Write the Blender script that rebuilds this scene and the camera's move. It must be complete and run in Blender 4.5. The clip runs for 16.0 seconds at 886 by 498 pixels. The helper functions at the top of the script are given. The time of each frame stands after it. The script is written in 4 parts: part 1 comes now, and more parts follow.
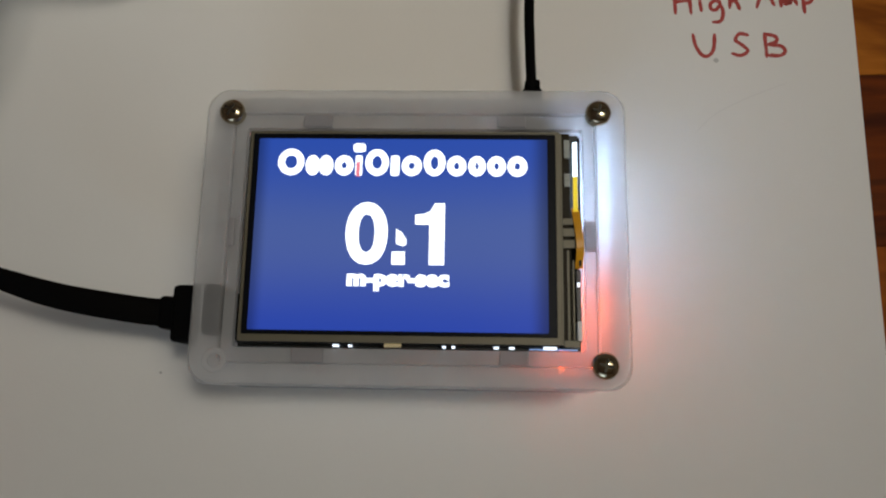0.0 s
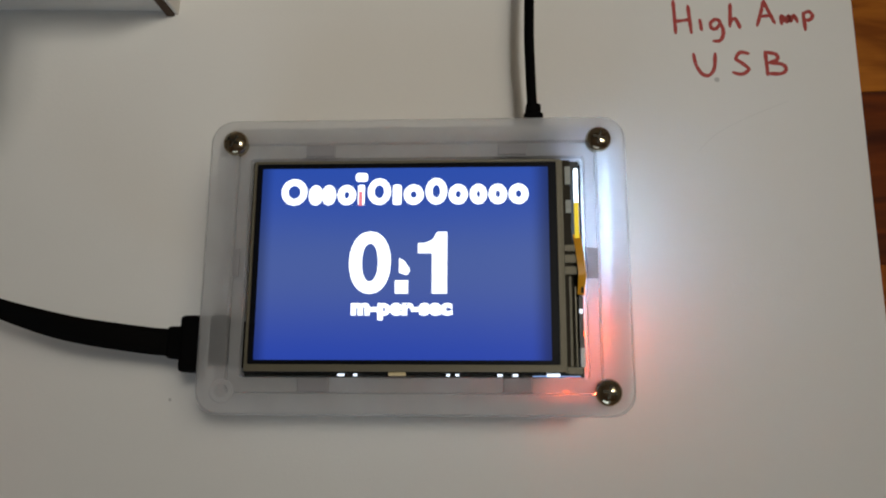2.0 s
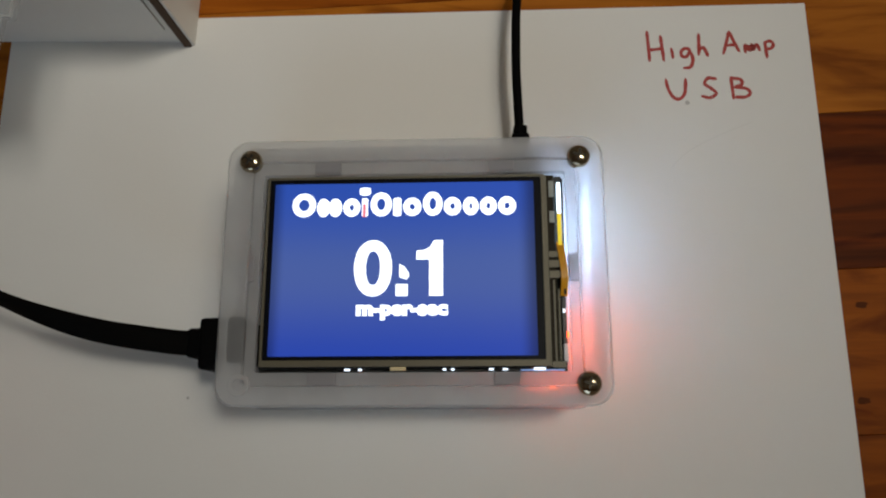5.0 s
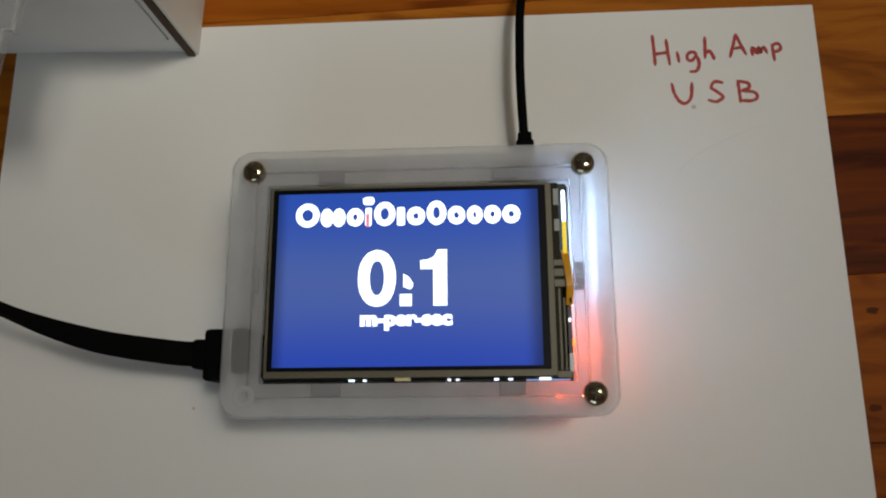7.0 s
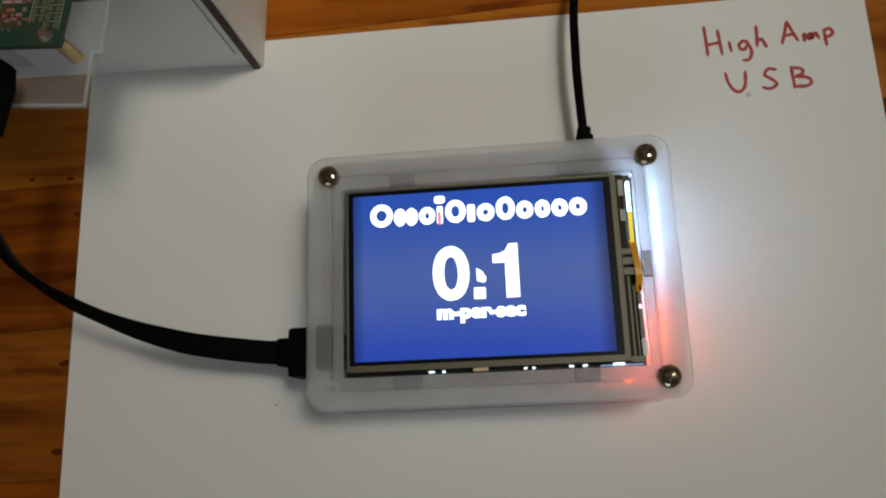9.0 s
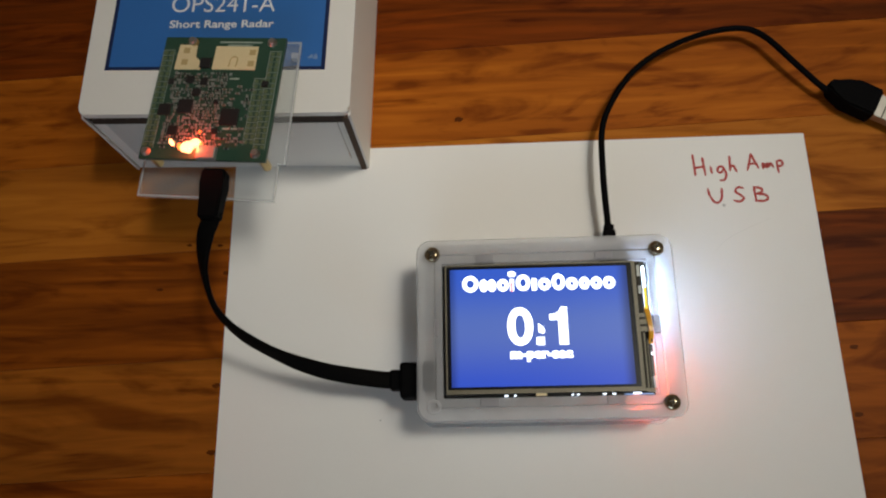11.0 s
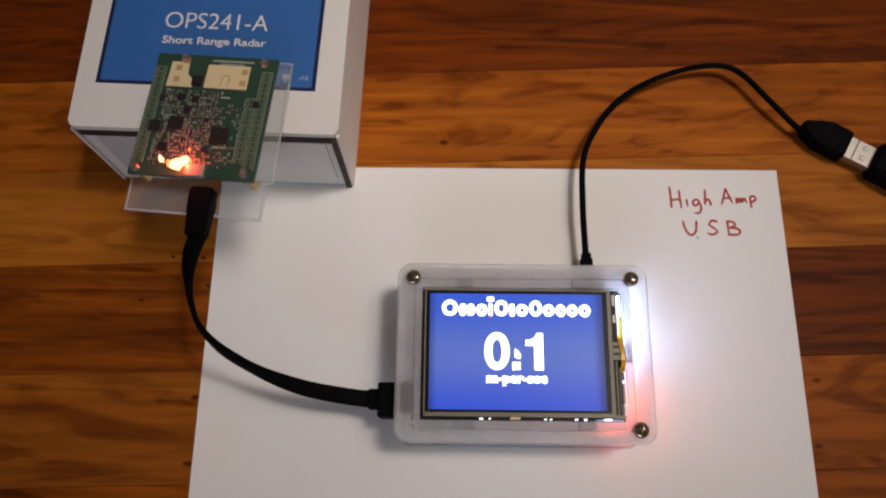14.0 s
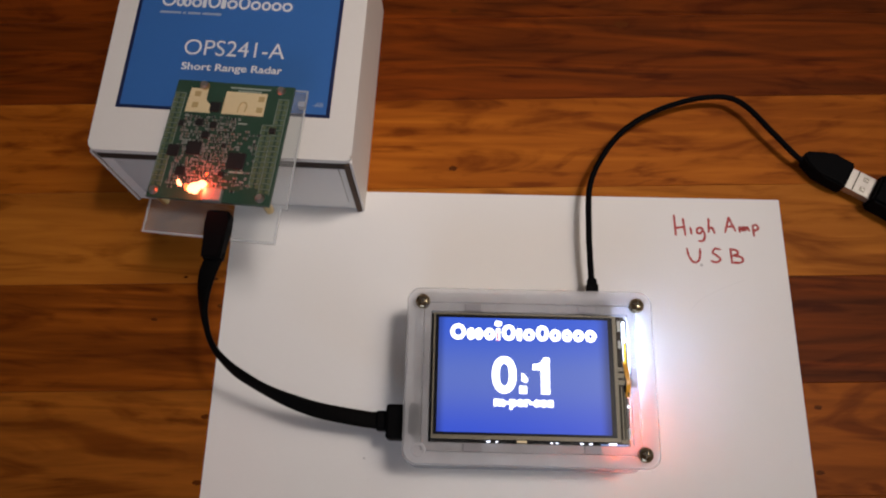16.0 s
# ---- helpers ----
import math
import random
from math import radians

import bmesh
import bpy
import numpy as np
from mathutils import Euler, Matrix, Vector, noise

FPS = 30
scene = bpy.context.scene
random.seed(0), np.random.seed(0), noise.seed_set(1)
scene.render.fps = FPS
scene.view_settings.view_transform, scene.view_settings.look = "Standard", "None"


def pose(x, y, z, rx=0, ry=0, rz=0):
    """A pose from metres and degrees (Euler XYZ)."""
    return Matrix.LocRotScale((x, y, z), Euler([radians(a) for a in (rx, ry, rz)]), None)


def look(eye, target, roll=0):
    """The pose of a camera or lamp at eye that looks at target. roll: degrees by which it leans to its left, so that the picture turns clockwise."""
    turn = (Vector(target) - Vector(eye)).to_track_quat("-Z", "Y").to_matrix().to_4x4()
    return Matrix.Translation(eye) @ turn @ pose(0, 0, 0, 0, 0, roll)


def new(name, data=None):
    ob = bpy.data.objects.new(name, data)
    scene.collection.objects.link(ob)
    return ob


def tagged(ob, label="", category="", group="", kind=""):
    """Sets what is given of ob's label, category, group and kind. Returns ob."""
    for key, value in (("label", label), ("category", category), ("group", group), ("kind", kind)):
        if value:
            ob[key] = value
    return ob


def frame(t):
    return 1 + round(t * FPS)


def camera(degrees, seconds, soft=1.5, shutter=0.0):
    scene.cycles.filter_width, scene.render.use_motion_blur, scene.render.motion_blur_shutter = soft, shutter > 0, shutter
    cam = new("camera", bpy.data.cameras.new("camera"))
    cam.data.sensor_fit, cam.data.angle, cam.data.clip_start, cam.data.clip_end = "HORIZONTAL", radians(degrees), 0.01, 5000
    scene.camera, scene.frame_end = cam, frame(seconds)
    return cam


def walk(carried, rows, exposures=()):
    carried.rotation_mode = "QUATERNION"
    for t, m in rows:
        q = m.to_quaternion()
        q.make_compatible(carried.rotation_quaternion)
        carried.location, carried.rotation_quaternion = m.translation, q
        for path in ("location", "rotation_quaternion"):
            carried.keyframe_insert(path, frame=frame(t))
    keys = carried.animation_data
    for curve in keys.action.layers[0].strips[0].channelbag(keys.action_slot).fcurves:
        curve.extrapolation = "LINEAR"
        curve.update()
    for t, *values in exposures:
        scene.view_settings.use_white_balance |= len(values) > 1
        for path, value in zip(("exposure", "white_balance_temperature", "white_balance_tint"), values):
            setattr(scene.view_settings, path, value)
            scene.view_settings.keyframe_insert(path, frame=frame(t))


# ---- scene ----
# The walk: seconds, eye, target, roll; metres.
cam = camera(60.80, 16.0, soft=2.1, shutter=0.3)
PATH = [
    (0, (0.0227, -0.0399, 0.2177), (-0.0493, 0.3575, -1.7410), -9.44),
    (0.5, (0.0213, -0.0298, 0.2187), (-0.0561, 0.3298, -1.7472), -11.36),
    (1, (0.0192, -0.0307, 0.2187), (-0.0541, 0.3569, -1.7421), -10.34),
    (1.5, (0.0213, -0.0316, 0.2201), (-0.0543, 0.3516, -1.7414), -11.00),
    (2, (0.0248, -0.0329, 0.2206), (-0.0755, 0.3615, -1.7375), -14.24),
    (2.5, (0.0284, -0.0318, 0.2244), (-0.0831, 0.3580, -1.7341), -16.34),
    (3, (0.0295, -0.0373, 0.2255), (-0.0882, 0.3942, -1.7238), -15.80),
    (3.5, (0.0321, -0.0363, 0.2278), (-0.0826, 0.3768, -1.7257), -16.15),
    (4, (0.0344, -0.0382, 0.2281), (-0.0928, 0.3928, -1.7208), -17.07),
    (4.5, (0.0320, -0.0379, 0.2321), (-0.0782, 0.3984, -1.7166), -14.46),
    (5, (0.0253, -0.0418, 0.2396), (-0.0596, 0.4152, -1.7056), -10.90),
    (5.2, (0.0239, -0.0429, 0.2419), (-0.0679, 0.4283, -1.6997), -11.34),
    (7.5, (0.0278, -0.0380, 0.2385), (-0.0860, 0.4154, -1.7061), -15.16),
    (8, (0.0172, -0.0378, 0.2452), (-0.0744, 0.4277, -1.6978), -12.46),
    (8.5, (0.0161, -0.0370, 0.2478), (-0.0565, 0.4133, -1.6996), -9.78),
    (9, (0.0157, -0.0419, 0.2479), (-0.1760, 0.4156, -1.6896), -25.48),
    (9.5, (0.0087, -0.0435, 0.2568), (-0.1603, 0.4211, -1.6811), -22.59),
    (10, (-0.0051, -0.0574, 0.3083), (-0.1120, 0.4761, -1.6163), -12.08),
    (10.2, (-0.0097, -0.0606, 0.3253), (-0.1178, 0.5048, -1.5900), -12.15),
    (12.3, (-0.0264, -0.0577, 0.3540), (-0.0423, 0.5440, -1.5532), -2.29),
    (12.5, (-0.0268, -0.0534, 0.3570), (-0.0362, 0.5195, -1.5591), -1.51),
    (13, (-0.0235, -0.0559, 0.3526), (-0.0631, 0.5171, -1.5632), -4.32),
    (13.5, (-0.0219, -0.0555, 0.3536), (-0.0636, 0.5156, -1.5627), -4.23),
    (14, (-0.0229, -0.0532, 0.3532), (-0.0488, 0.5429, -1.5557), -1.88),
    (14.5, (-0.0286, -0.0503, 0.3645), (-0.0144, 0.5663, -1.5380), 2.92),
    (15, (-0.0271, -0.0529, 0.3604), (-0.0119, 0.5332, -1.5517), 2.99),
    (15.5, (-0.0306, -0.0526, 0.3625), (-0.0227, 0.5886, -1.5319), 2.44),
    (16, (-0.0273, -0.0527, 0.3606), (-0.0524, 0.5900, -1.5332), -0.91),
]
walk(cam, [(t, look(eye, target, roll)) for t, eye, target, roll in PATH], [(0, -0.02, 6230, 9), (9.0, 0.06, 6110, 5), (9.5, 0.10, 6140, 3), (10.2, 0.48, 6130, 3), (12.3, 0.52, 6190, 21), (13.2, 0.52, 6190, 21), (14.2, 0.62, 6220, 21), (16, 0.62, 6210, 21)])

# ---- light ----
world = bpy.data.worlds.new("room_air")
scene.world = world
world.use_nodes = True
world.node_tree.nodes["Background"].inputs[0].default_value = (0.9, 0.85, 0.75, 1)
world.node_tree.nodes["Background"].inputs[1].default_value = 0.02


def area_lamp(name, eye, target, size, size_y, watts, colour):
    data = bpy.data.lights.new(name, "AREA")
    data.shape, data.size, data.size_y, data.energy, data.color = "RECTANGLE", size, size_y, watts, colour
    ob = new(name, data)
    ob.matrix_world = look(eye, target)
    return ob


def small_lamp(name, x, y, z, radius, watts, colour):
    data = bpy.data.lights.new(name, "POINT")
    data.shadow_soft_size, data.energy, data.color = radius * 0.001, watts, colour
    ob = new(name, data)
    ob.location = (x * 0.001, y * 0.001, z * 0.001)
    return ob


# daylight through the window, and the room's warm ceiling lamp
area_lamp("window_daylight", (-0.45, -1.92, 1.10), (0, 0, 0), 1.2, 0.7, 6.5, (0.74, 0.87, 1.0))
area_lamp("ceiling_lamp_light", (1.08, 0.22, 2.38), (0.0, 0.05, 0), 0.9, 0.9, 12.5, (1.0, 0.86, 0.64))
# unseen spot, added so that brightness falls off away from the paper's middle
beam = bpy.data.lights.new("added_falloff_spot", "SPOT")
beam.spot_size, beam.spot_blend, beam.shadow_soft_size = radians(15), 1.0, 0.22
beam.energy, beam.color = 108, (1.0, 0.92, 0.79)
new("added_falloff_spot", beam).matrix_world = look((0.75, 0.30, 2.36), (-0.035, 0.115, 0))
# the indicator lights of the two circuit boards: strips that shine out through the case's side
area_lamp("display_backlight_glow", (0.0514, 0.0145, 0.0185), (0.10, 0.015, 0.004), 0.030, 0.009, 0.0235, (0.55, 0.72, 1.0))
area_lamp("power_indicator_glow", (0.0512, -0.0135, 0.012), (0.09, -0.016, 0.009), 0.012, 0.006, 0.0095, (1.0, 0.14, 0.05))
small_lamp("status_indicator_glow", 48.5, -31.6, 7.0, 0.8, 0.0022, (1.0, 0.12, 0.05))
small_lamp("sensor_indicator_glow", -131.0, 68.0, 79.0, 1.0, 0.015, (1.0, 0.07, 0.02))

# ---- materials ----


def material(name, colour, rough=0.5, metal=0.0, grain=0.0, scale=400.0, bump=0.0, coat=0.0, tint=None, blotch=0.0):
    """A surface with fine grain (scale per metre), larger blotches and relief."""
    m = bpy.data.materials.new(name)
    m.use_nodes = True
    nt = m.node_tree
    b = nt.nodes["Principled BSDF"]
    b.inputs["Base Color"].default_value = (*colour, 1)
    b.inputs["Roughness"].default_value = rough
    b.inputs["Metallic"].default_value = metal
    b.inputs["Coat Weight"].default_value = coat
    if not (grain or bump or blotch):
        return m
    pos = nt.nodes.new("ShaderNodeNewGeometry")
    fine = nt.nodes.new("ShaderNodeTexNoise")
    fine.inputs["Scale"].default_value = scale
    fine.inputs["Detail"].default_value = 5
    broad = nt.nodes.new("ShaderNodeTexNoise")
    broad.inputs["Scale"].default_value = scale / 14
    broad.inputs["Detail"].default_value = 3
    for n in (fine, broad):
        nt.links.new(pos.outputs["Position"], n.inputs["Vector"])
    other = tint or tuple(c * 0.55 for c in colour)
    mix1 = nt.nodes.new("ShaderNodeMixRGB")
    mix1.inputs[1].default_value, mix1.inputs[2].default_value = (*colour, 1), (*other, 1)
    mul1 = nt.nodes.new("ShaderNodeMath")
    mul1.operation = "MULTIPLY"
    mul1.inputs[1].default_value = grain
    nt.links.new(fine.outputs["Fac"], mul1.inputs[0])
    nt.links.new(mul1.outputs[0], mix1.inputs[0])
    mix2 = nt.nodes.new("ShaderNodeMixRGB")
    mix2.inputs[2].default_value = (*other, 1)
    mul2 = nt.nodes.new("ShaderNodeMath")
    mul2.operation = "MULTIPLY"
    mul2.inputs[1].default_value = blotch
    nt.links.new(broad.outputs["Fac"], mul2.inputs[0])
    nt.links.new(mul2.outputs[0], mix2.inputs[0])
    nt.links.new(mix1.outputs[0], mix2.inputs[1])
    nt.links.new(mix2.outputs[0], b.inputs["Base Color"])
    if bump:
        bp = nt.nodes.new("ShaderNodeBump")
        bp.inputs["Strength"].default_value = bump
        bp.inputs["Distance"].default_value = 0.0004
        nt.links.new(fine.outputs["Fac"], bp.inputs["Height"])
        nt.links.new(bp.outputs[0], b.inputs["Normal"])
    return m


def glow(name, colour, strength):
    m = bpy.data.materials.new(name)
    m.use_nodes = True
    b = m.node_tree.nodes["Principled BSDF"]
    b.inputs["Base Color"].default_value = (*[c * 0.3 for c in colour], 1)
    b.inputs["Emission Color"].default_value = (*colour, 1)
    b.inputs["Emission Strength"].default_value = strength
    return m


def frosted(name, clear, colour, rough=0.35):
    """Milky plastic: part of the light goes straight through, part is scattered through it, part back."""
    m = bpy.data.materials.new(name)
    m.use_nodes = True
    nt = m.node_tree
    out = nt.nodes["Material Output"]
    b = nt.nodes["Principled BSDF"]
    b.inputs["Base Color"].default_value = (*colour, 1)
    b.inputs["Roughness"].default_value = rough
    tl = nt.nodes.new("ShaderNodeBsdfTranslucent")
    tl.inputs[0].default_value = (*colour, 1)
    tr = nt.nodes.new("ShaderNodeBsdfTransparent")
    m1, m2 = nt.nodes.new("ShaderNodeMixShader"), nt.nodes.new("ShaderNodeMixShader")
    m1.inputs[0].default_value = 0.5
    nt.links.new(b.outputs[0], m1.inputs[1])
    nt.links.new(tl.outputs[0], m1.inputs[2])
    # faint unevenness of the moulding
    pos = nt.nodes.new("ShaderNodeNewGeometry")
    noise_node = nt.nodes.new("ShaderNodeTexNoise")
    noise_node.inputs["Scale"].default_value = 90
    nt.links.new(pos.outputs["Position"], noise_node.inputs["Vector"])
    mr = nt.nodes.new("ShaderNodeMapRange")
    mr.inputs[3].default_value, mr.inputs[4].default_value = clear - 0.06, clear + 0.06
    nt.links.new(noise_node.outputs["Fac"], mr.inputs[0])
    nt.links.new(mr.outputs[0], m2.inputs[0])
    nt.links.new(m1.outputs[0], m2.inputs[1])
    nt.links.new(tr.outputs[0], m2.inputs[2])
    nt.links.new(m2.outputs[0], out.inputs[0])
    return m


def clear_plastic(name):
    """Thin clear sheet: light passes, the surface gives a gloss."""
    m = bpy.data.materials.new(name)
    m.use_nodes = True
    nt = m.node_tree
    out = nt.nodes["Material Output"]
    b = nt.nodes["Principled BSDF"]
    b.inputs["Base Color"].default_value = (0.85, 0.87, 0.87, 1)
    b.inputs["Roughness"].default_value = 0.06
    tr = nt.nodes.new("ShaderNodeBsdfTransparent")
    tr.inputs[0].default_value = (0.94, 0.95, 0.95, 1)
    mx = nt.nodes.new("ShaderNodeMixShader")
    mx.inputs[0].default_value = 0.90
    nt.links.new(b.outputs[0], mx.inputs[1])
    nt.links.new(tr.outputs[0], mx.inputs[2])
    nt.links.new(mx.outputs[0], out.inputs[0])
    return m


def wood_material(name, light, middle, deep):
    """Varnished hardwood strips: tone by strip, long grain, darker streaks and small knots."""
    m = bpy.data.materials.new(name)
    m.use_nodes = True
    nt = m.node_tree
    L = nt.links.new
    b = nt.nodes["Principled BSDF"]
    tc = nt.nodes.new("ShaderNodeTexCoord")
    info = nt.nodes.new("ShaderNodeObjectInfo")
    geo = nt.nodes.new("ShaderNodeNewGeometry")
    shift = nt.nodes.new("ShaderNodeVectorMath")
    shift.operation = "MULTIPLY_ADD"
    shift.inputs[1].default_value = (1, 1, 1)
    rnd = nt.nodes.new("ShaderNodeCombineXYZ")
    mul = nt.nodes.new("ShaderNodeMath")
    mul.operation = "MULTIPLY"
    mul.inputs[1].default_value = 17.0
    L(info.outputs["Random"], mul.inputs[0])
    L(mul.outputs[0], rnd.inputs[0])
    L(mul.outputs[0], rnd.inputs[2])
    L(geo.outputs["Position"], shift.inputs[0])
    L(rnd.outputs[0], shift.inputs[2])

    def stretched(sx, sy, detail, distort):
        mp = nt.nodes.new("ShaderNodeMapping")
        mp.inputs["Scale"].default_value = (sx, sy, 1)
        n = nt.nodes.new("ShaderNodeTexNoise")
        n.inputs["Scale"].default_value = 1.0
        n.inputs["Detail"].default_value = detail
        n.inputs["Distortion"].default_value = distort
        L(shift.outputs[0], mp.inputs[0])
        L(mp.outputs[0], n.inputs["Vector"])
        return n

    grain = stretched(6.5, 95, 4, 1.6)
    streak = stretched(8.5, 38, 4, 3.4)
    pores = stretched(60, 1600, 3, 0.2)
    tone = nt.nodes.new("ShaderNodeValToRGB")
    e = tone.color_ramp.elements
    e[0].position, e[0].color = 0.0, (*deep, 1)
    e[1].position, e[1].color = 1.0, (*light, 1)
    mid = tone.color_ramp.elements.new(0.5)
    mid.color = (*middle, 1)
    add = nt.nodes.new("ShaderNodeMath")
    add.operation = "MULTIPLY_ADD"
    add.inputs[1].default_value = 0.55
    L(info.outputs["Random"], add.inputs[0])
    gr = nt.nodes.new("ShaderNodeMapRange")
    gr.inputs[1].default_value, gr.inputs[2].default_value = 0.3, 0.7
    gr.inputs[3].default_value, gr.inputs[4].default_value = 0.02, 0.46
    L(grain.outputs["Fac"], gr.inputs[0])
    L(gr.outputs[0], add.inputs[2])
    L(add.outputs[0], tone.inputs[0])
    dark = nt.nodes.new("ShaderNodeMixRGB")
    dark.blend_type = "MULTIPLY"
    dark.inputs[2].default_value = (0.36, 0.24, 0.16, 1)
    sr = nt.nodes.new("ShaderNodeMapRange")
    sr.inputs[1].default_value, sr.inputs[2].default_value = 0.50, 0.68
    sr.inputs[4].default_value = 0.72
    L(streak.outputs["Fac"], sr.inputs[0])
    L(sr.outputs[0], dark.inputs[0])
    L(tone.outputs[0], dark.inputs[1])
    fine = nt.nodes.new("ShaderNodeMixRGB")
    fine.blend_type = "MULTIPLY"
    fine.inputs[2].default_value = (0.5, 0.42, 0.36, 1)
    pr = nt.nodes.new("ShaderNodeMapRange")
    pr.inputs[1].default_value, pr.inputs[2].default_value = 0.55, 0.72
    pr.inputs[4].default_value = 0.2
    L(pores.outputs["Fac"], pr.inputs[0])
    L(pr.outputs[0], fine.inputs[0])
    L(dark.outputs[0], fine.inputs[1])
    L(fine.outputs[0], b.inputs["Base Color"])
    b.inputs["Roughness"].default_value = 0.5
    b.inputs["Specular IOR Level"].default_value = 0.06
    bp = nt.nodes.new("ShaderNodeBump")
    bp.inputs["Strength"].default_value = 0.25
    bp.inputs["Distance"].default_value = 0.0003
    L(grain.outputs["Fac"], bp.inputs["Height"])
    L(bp.outputs[0], b.inputs["Normal"])
    return m


WOOD = wood_material("varnished_wood", (0.49, 0.146, 0.010), (0.29, 0.074, 0.005), (0.105, 0.0225, 0.002))
WOOD_PALE = wood_material("varnished_wood_pale", (0.54, 0.188, 0.018), (0.34, 0.105, 0.0095), (0.13, 0.035, 0.0042))
WOOD_DEEP = wood_material("varnished_wood_deep", (0.35, 0.078, 0.005), (0.20, 0.039, 0.0023), (0.050, 0.0105, 0.0012))
BOARD_DARK = material("dark_circuit_board", (0.010, 0.013, 0.012), 0.4, grain=0.4, scale=700)
KNOT = material("wood_knot", (0.10, 0.025, 0.003), 0.5, grain=0.5, scale=900)
KNOT.node_tree.nodes["Principled BSDF"].inputs["Specular IOR Level"].default_value = 0.05
PLASTER = material("wall_plaster", (0.62, 0.58, 0.50), 0.8, grain=0.15, scale=60, bump=0.1)
PAPER = material("white_paper", (0.80, 0.79, 0.76), 0.85, grain=0.05, scale=1500, bump=0.12, blotch=0.05, tint=(0.62, 0.60, 0.55))
INK = material("red_marker_ink", (0.34, 0.022, 0.018), 0.6, grain=0.45, scale=1200, tint=(0.55, 0.08, 0.06))
CREASE = material("paper_crease", (0.755, 0.745, 0.715), 0.85, grain=0.1, scale=1500)
PENCIL = material("pencil_grey", (0.54, 0.53, 0.51), 0.8, grain=0.3, scale=2000)
FROST = frosted("frosted_plastic", 0.60, (0.80, 0.81, 0.82))
FROST_WALL = frosted("frosted_plastic_wall", 0.30, (0.80, 0.81, 0.82))
FROST_DARK = frosted("frosted_plastic_clip", 0.35, (0.52, 0.51, 0.53))
ACRYLIC = clear_plastic("clear_acrylic")
ACRYLIC_EDGE = frosted("clear_acrylic_edge", 0.6, (0.88, 0.9, 0.9), 0.2)
STEEL = material("nickel_screw", (0.50, 0.44, 0.31), 0.14, 1.0, grain=0.4, scale=900, bump=0.15)
RECESS_SHADE = material("recess_shade", (0.045, 0.04, 0.03), 0.5, 0.8)
USB_METAL = material("usb_shell_metal", (0.46, 0.44, 0.40), 0.45, 1.0, grain=0.25, scale=700)
HOLE_SHADE = material("shell_hole_shade", (0.30, 0.28, 0.24), 0.5, 0.8, grain=0.3, scale=900)
USB_BRIGHT = material("pale_nub", (0.85, 0.82, 0.74), 0.3, 0.6)
RUBBER = material("black_rubber", (0.0022, 0.0022, 0.0025), 0.6, grain=0.4, scale=1500, bump=0.12, tint=(0.005, 0.005, 0.0055))
RUBBER_FLAT = material("black_cable_jacket", (0.0018, 0.0017, 0.0017), 0.6, grain=0.4, scale=900, bump=0.08, tint=(0.006, 0.0055, 0.005))
for rubber in (RUBBER, RUBBER_FLAT):
    rubber.node_tree.nodes["Principled BSDF"].inputs["Specular IOR Level"].default_value = 0.03
BLACK = material("black_bezel", (0.006, 0.007, 0.010), 0.3, grain=0.2, scale=300)
BEIGE = material("bezel_film", (0.15, 0.135, 0.092), 0.45, 0.25, grain=0.3, scale=600, tint=(0.10, 0.09, 0.06))
BROWN_FILM = material("flex_film", (0.022, 0.017, 0.009), 0.4, grain=0.4, scale=900)
for film in (BLACK, BROWN_FILM):
    film.node_tree.nodes["Principled BSDF"].inputs["Specular IOR Level"].default_value = 0.10
KAPTON = material("amber_tape", (0.75, 0.36, 0.01), 0.3, grain=0.35, scale=500, tint=(0.5, 0.2, 0.01))
KAPTON_GLOW = glow("amber_tape_glow", (1.0, 0.72, 0.02), 0.75)
GREEN = material("green_circuit_board", (0.005, 0.040, 0.020), 0.35, grain=0.55, scale=900, tint=(0.045, 0.085, 0.060), blotch=0.5)
TRACE = material("circuit_copper_pads", (0.13, 0.17, 0.085), 0.45, 0.2, grain=0.4, scale=900)
GOLD = material("antenna_cream", (0.74, 0.62, 0.36), 0.4, 0.1, grain=0.2, scale=500)
GOLD_DARK = material("antenna_pad", (0.50, 0.38, 0.17), 0.45, 0.2, grain=0.2, scale=500)
CHIP = material("chip_black", (0.012, 0.011, 0.012), 0.35, grain=0.3, scale=1500, tint=(0.03, 0.03, 0.03))
SMD = material("component_grey", (0.32, 0.335, 0.31), 0.4, 0.3, grain=0.6, scale=1200, tint=(0.10, 0.11, 0.10))
SILK = material("white_silkscreen", (0.30, 0.36, 0.30), 0.6, grain=0.3, scale=900)
CERAMIC = material("tan_ceramic", (0.16, 0.13, 0.10), 0.5, grain=0.4, scale=1500)
BRASS = material("brass_post", (0.60, 0.46, 0.22), 0.35, 1.0, grain=0.3, scale=900)
CARD = material("white_cardboard", (0.74, 0.72, 0.68), 0.75, grain=0.12, scale=500, bump=0.18, blotch=0.08, tint=(0.58, 0.54, 0.46))
KRAFT = material("raw_card_edge", (0.085, 0.05, 0.028), 0.9, grain=0.5, scale=900, bump=0.3)
KRAFT_PALE = material("scored_card", (0.50, 0.43, 0.34), 0.85, grain=0.4, scale=900)
SLOT_SHADE = material("painted_slot_shade", (0.035, 0.022, 0.014), 0.95, grain=0.4, scale=900)
LABEL_BLUE = material("blue_label_print", (0.033, 0.145, 0.43), 0.4, grain=0.12, scale=400, blotch=0.1)
LABEL_NAVY = material("navy_label_border", (0.008, 0.018, 0.075), 0.35, grain=0.2, scale=400)
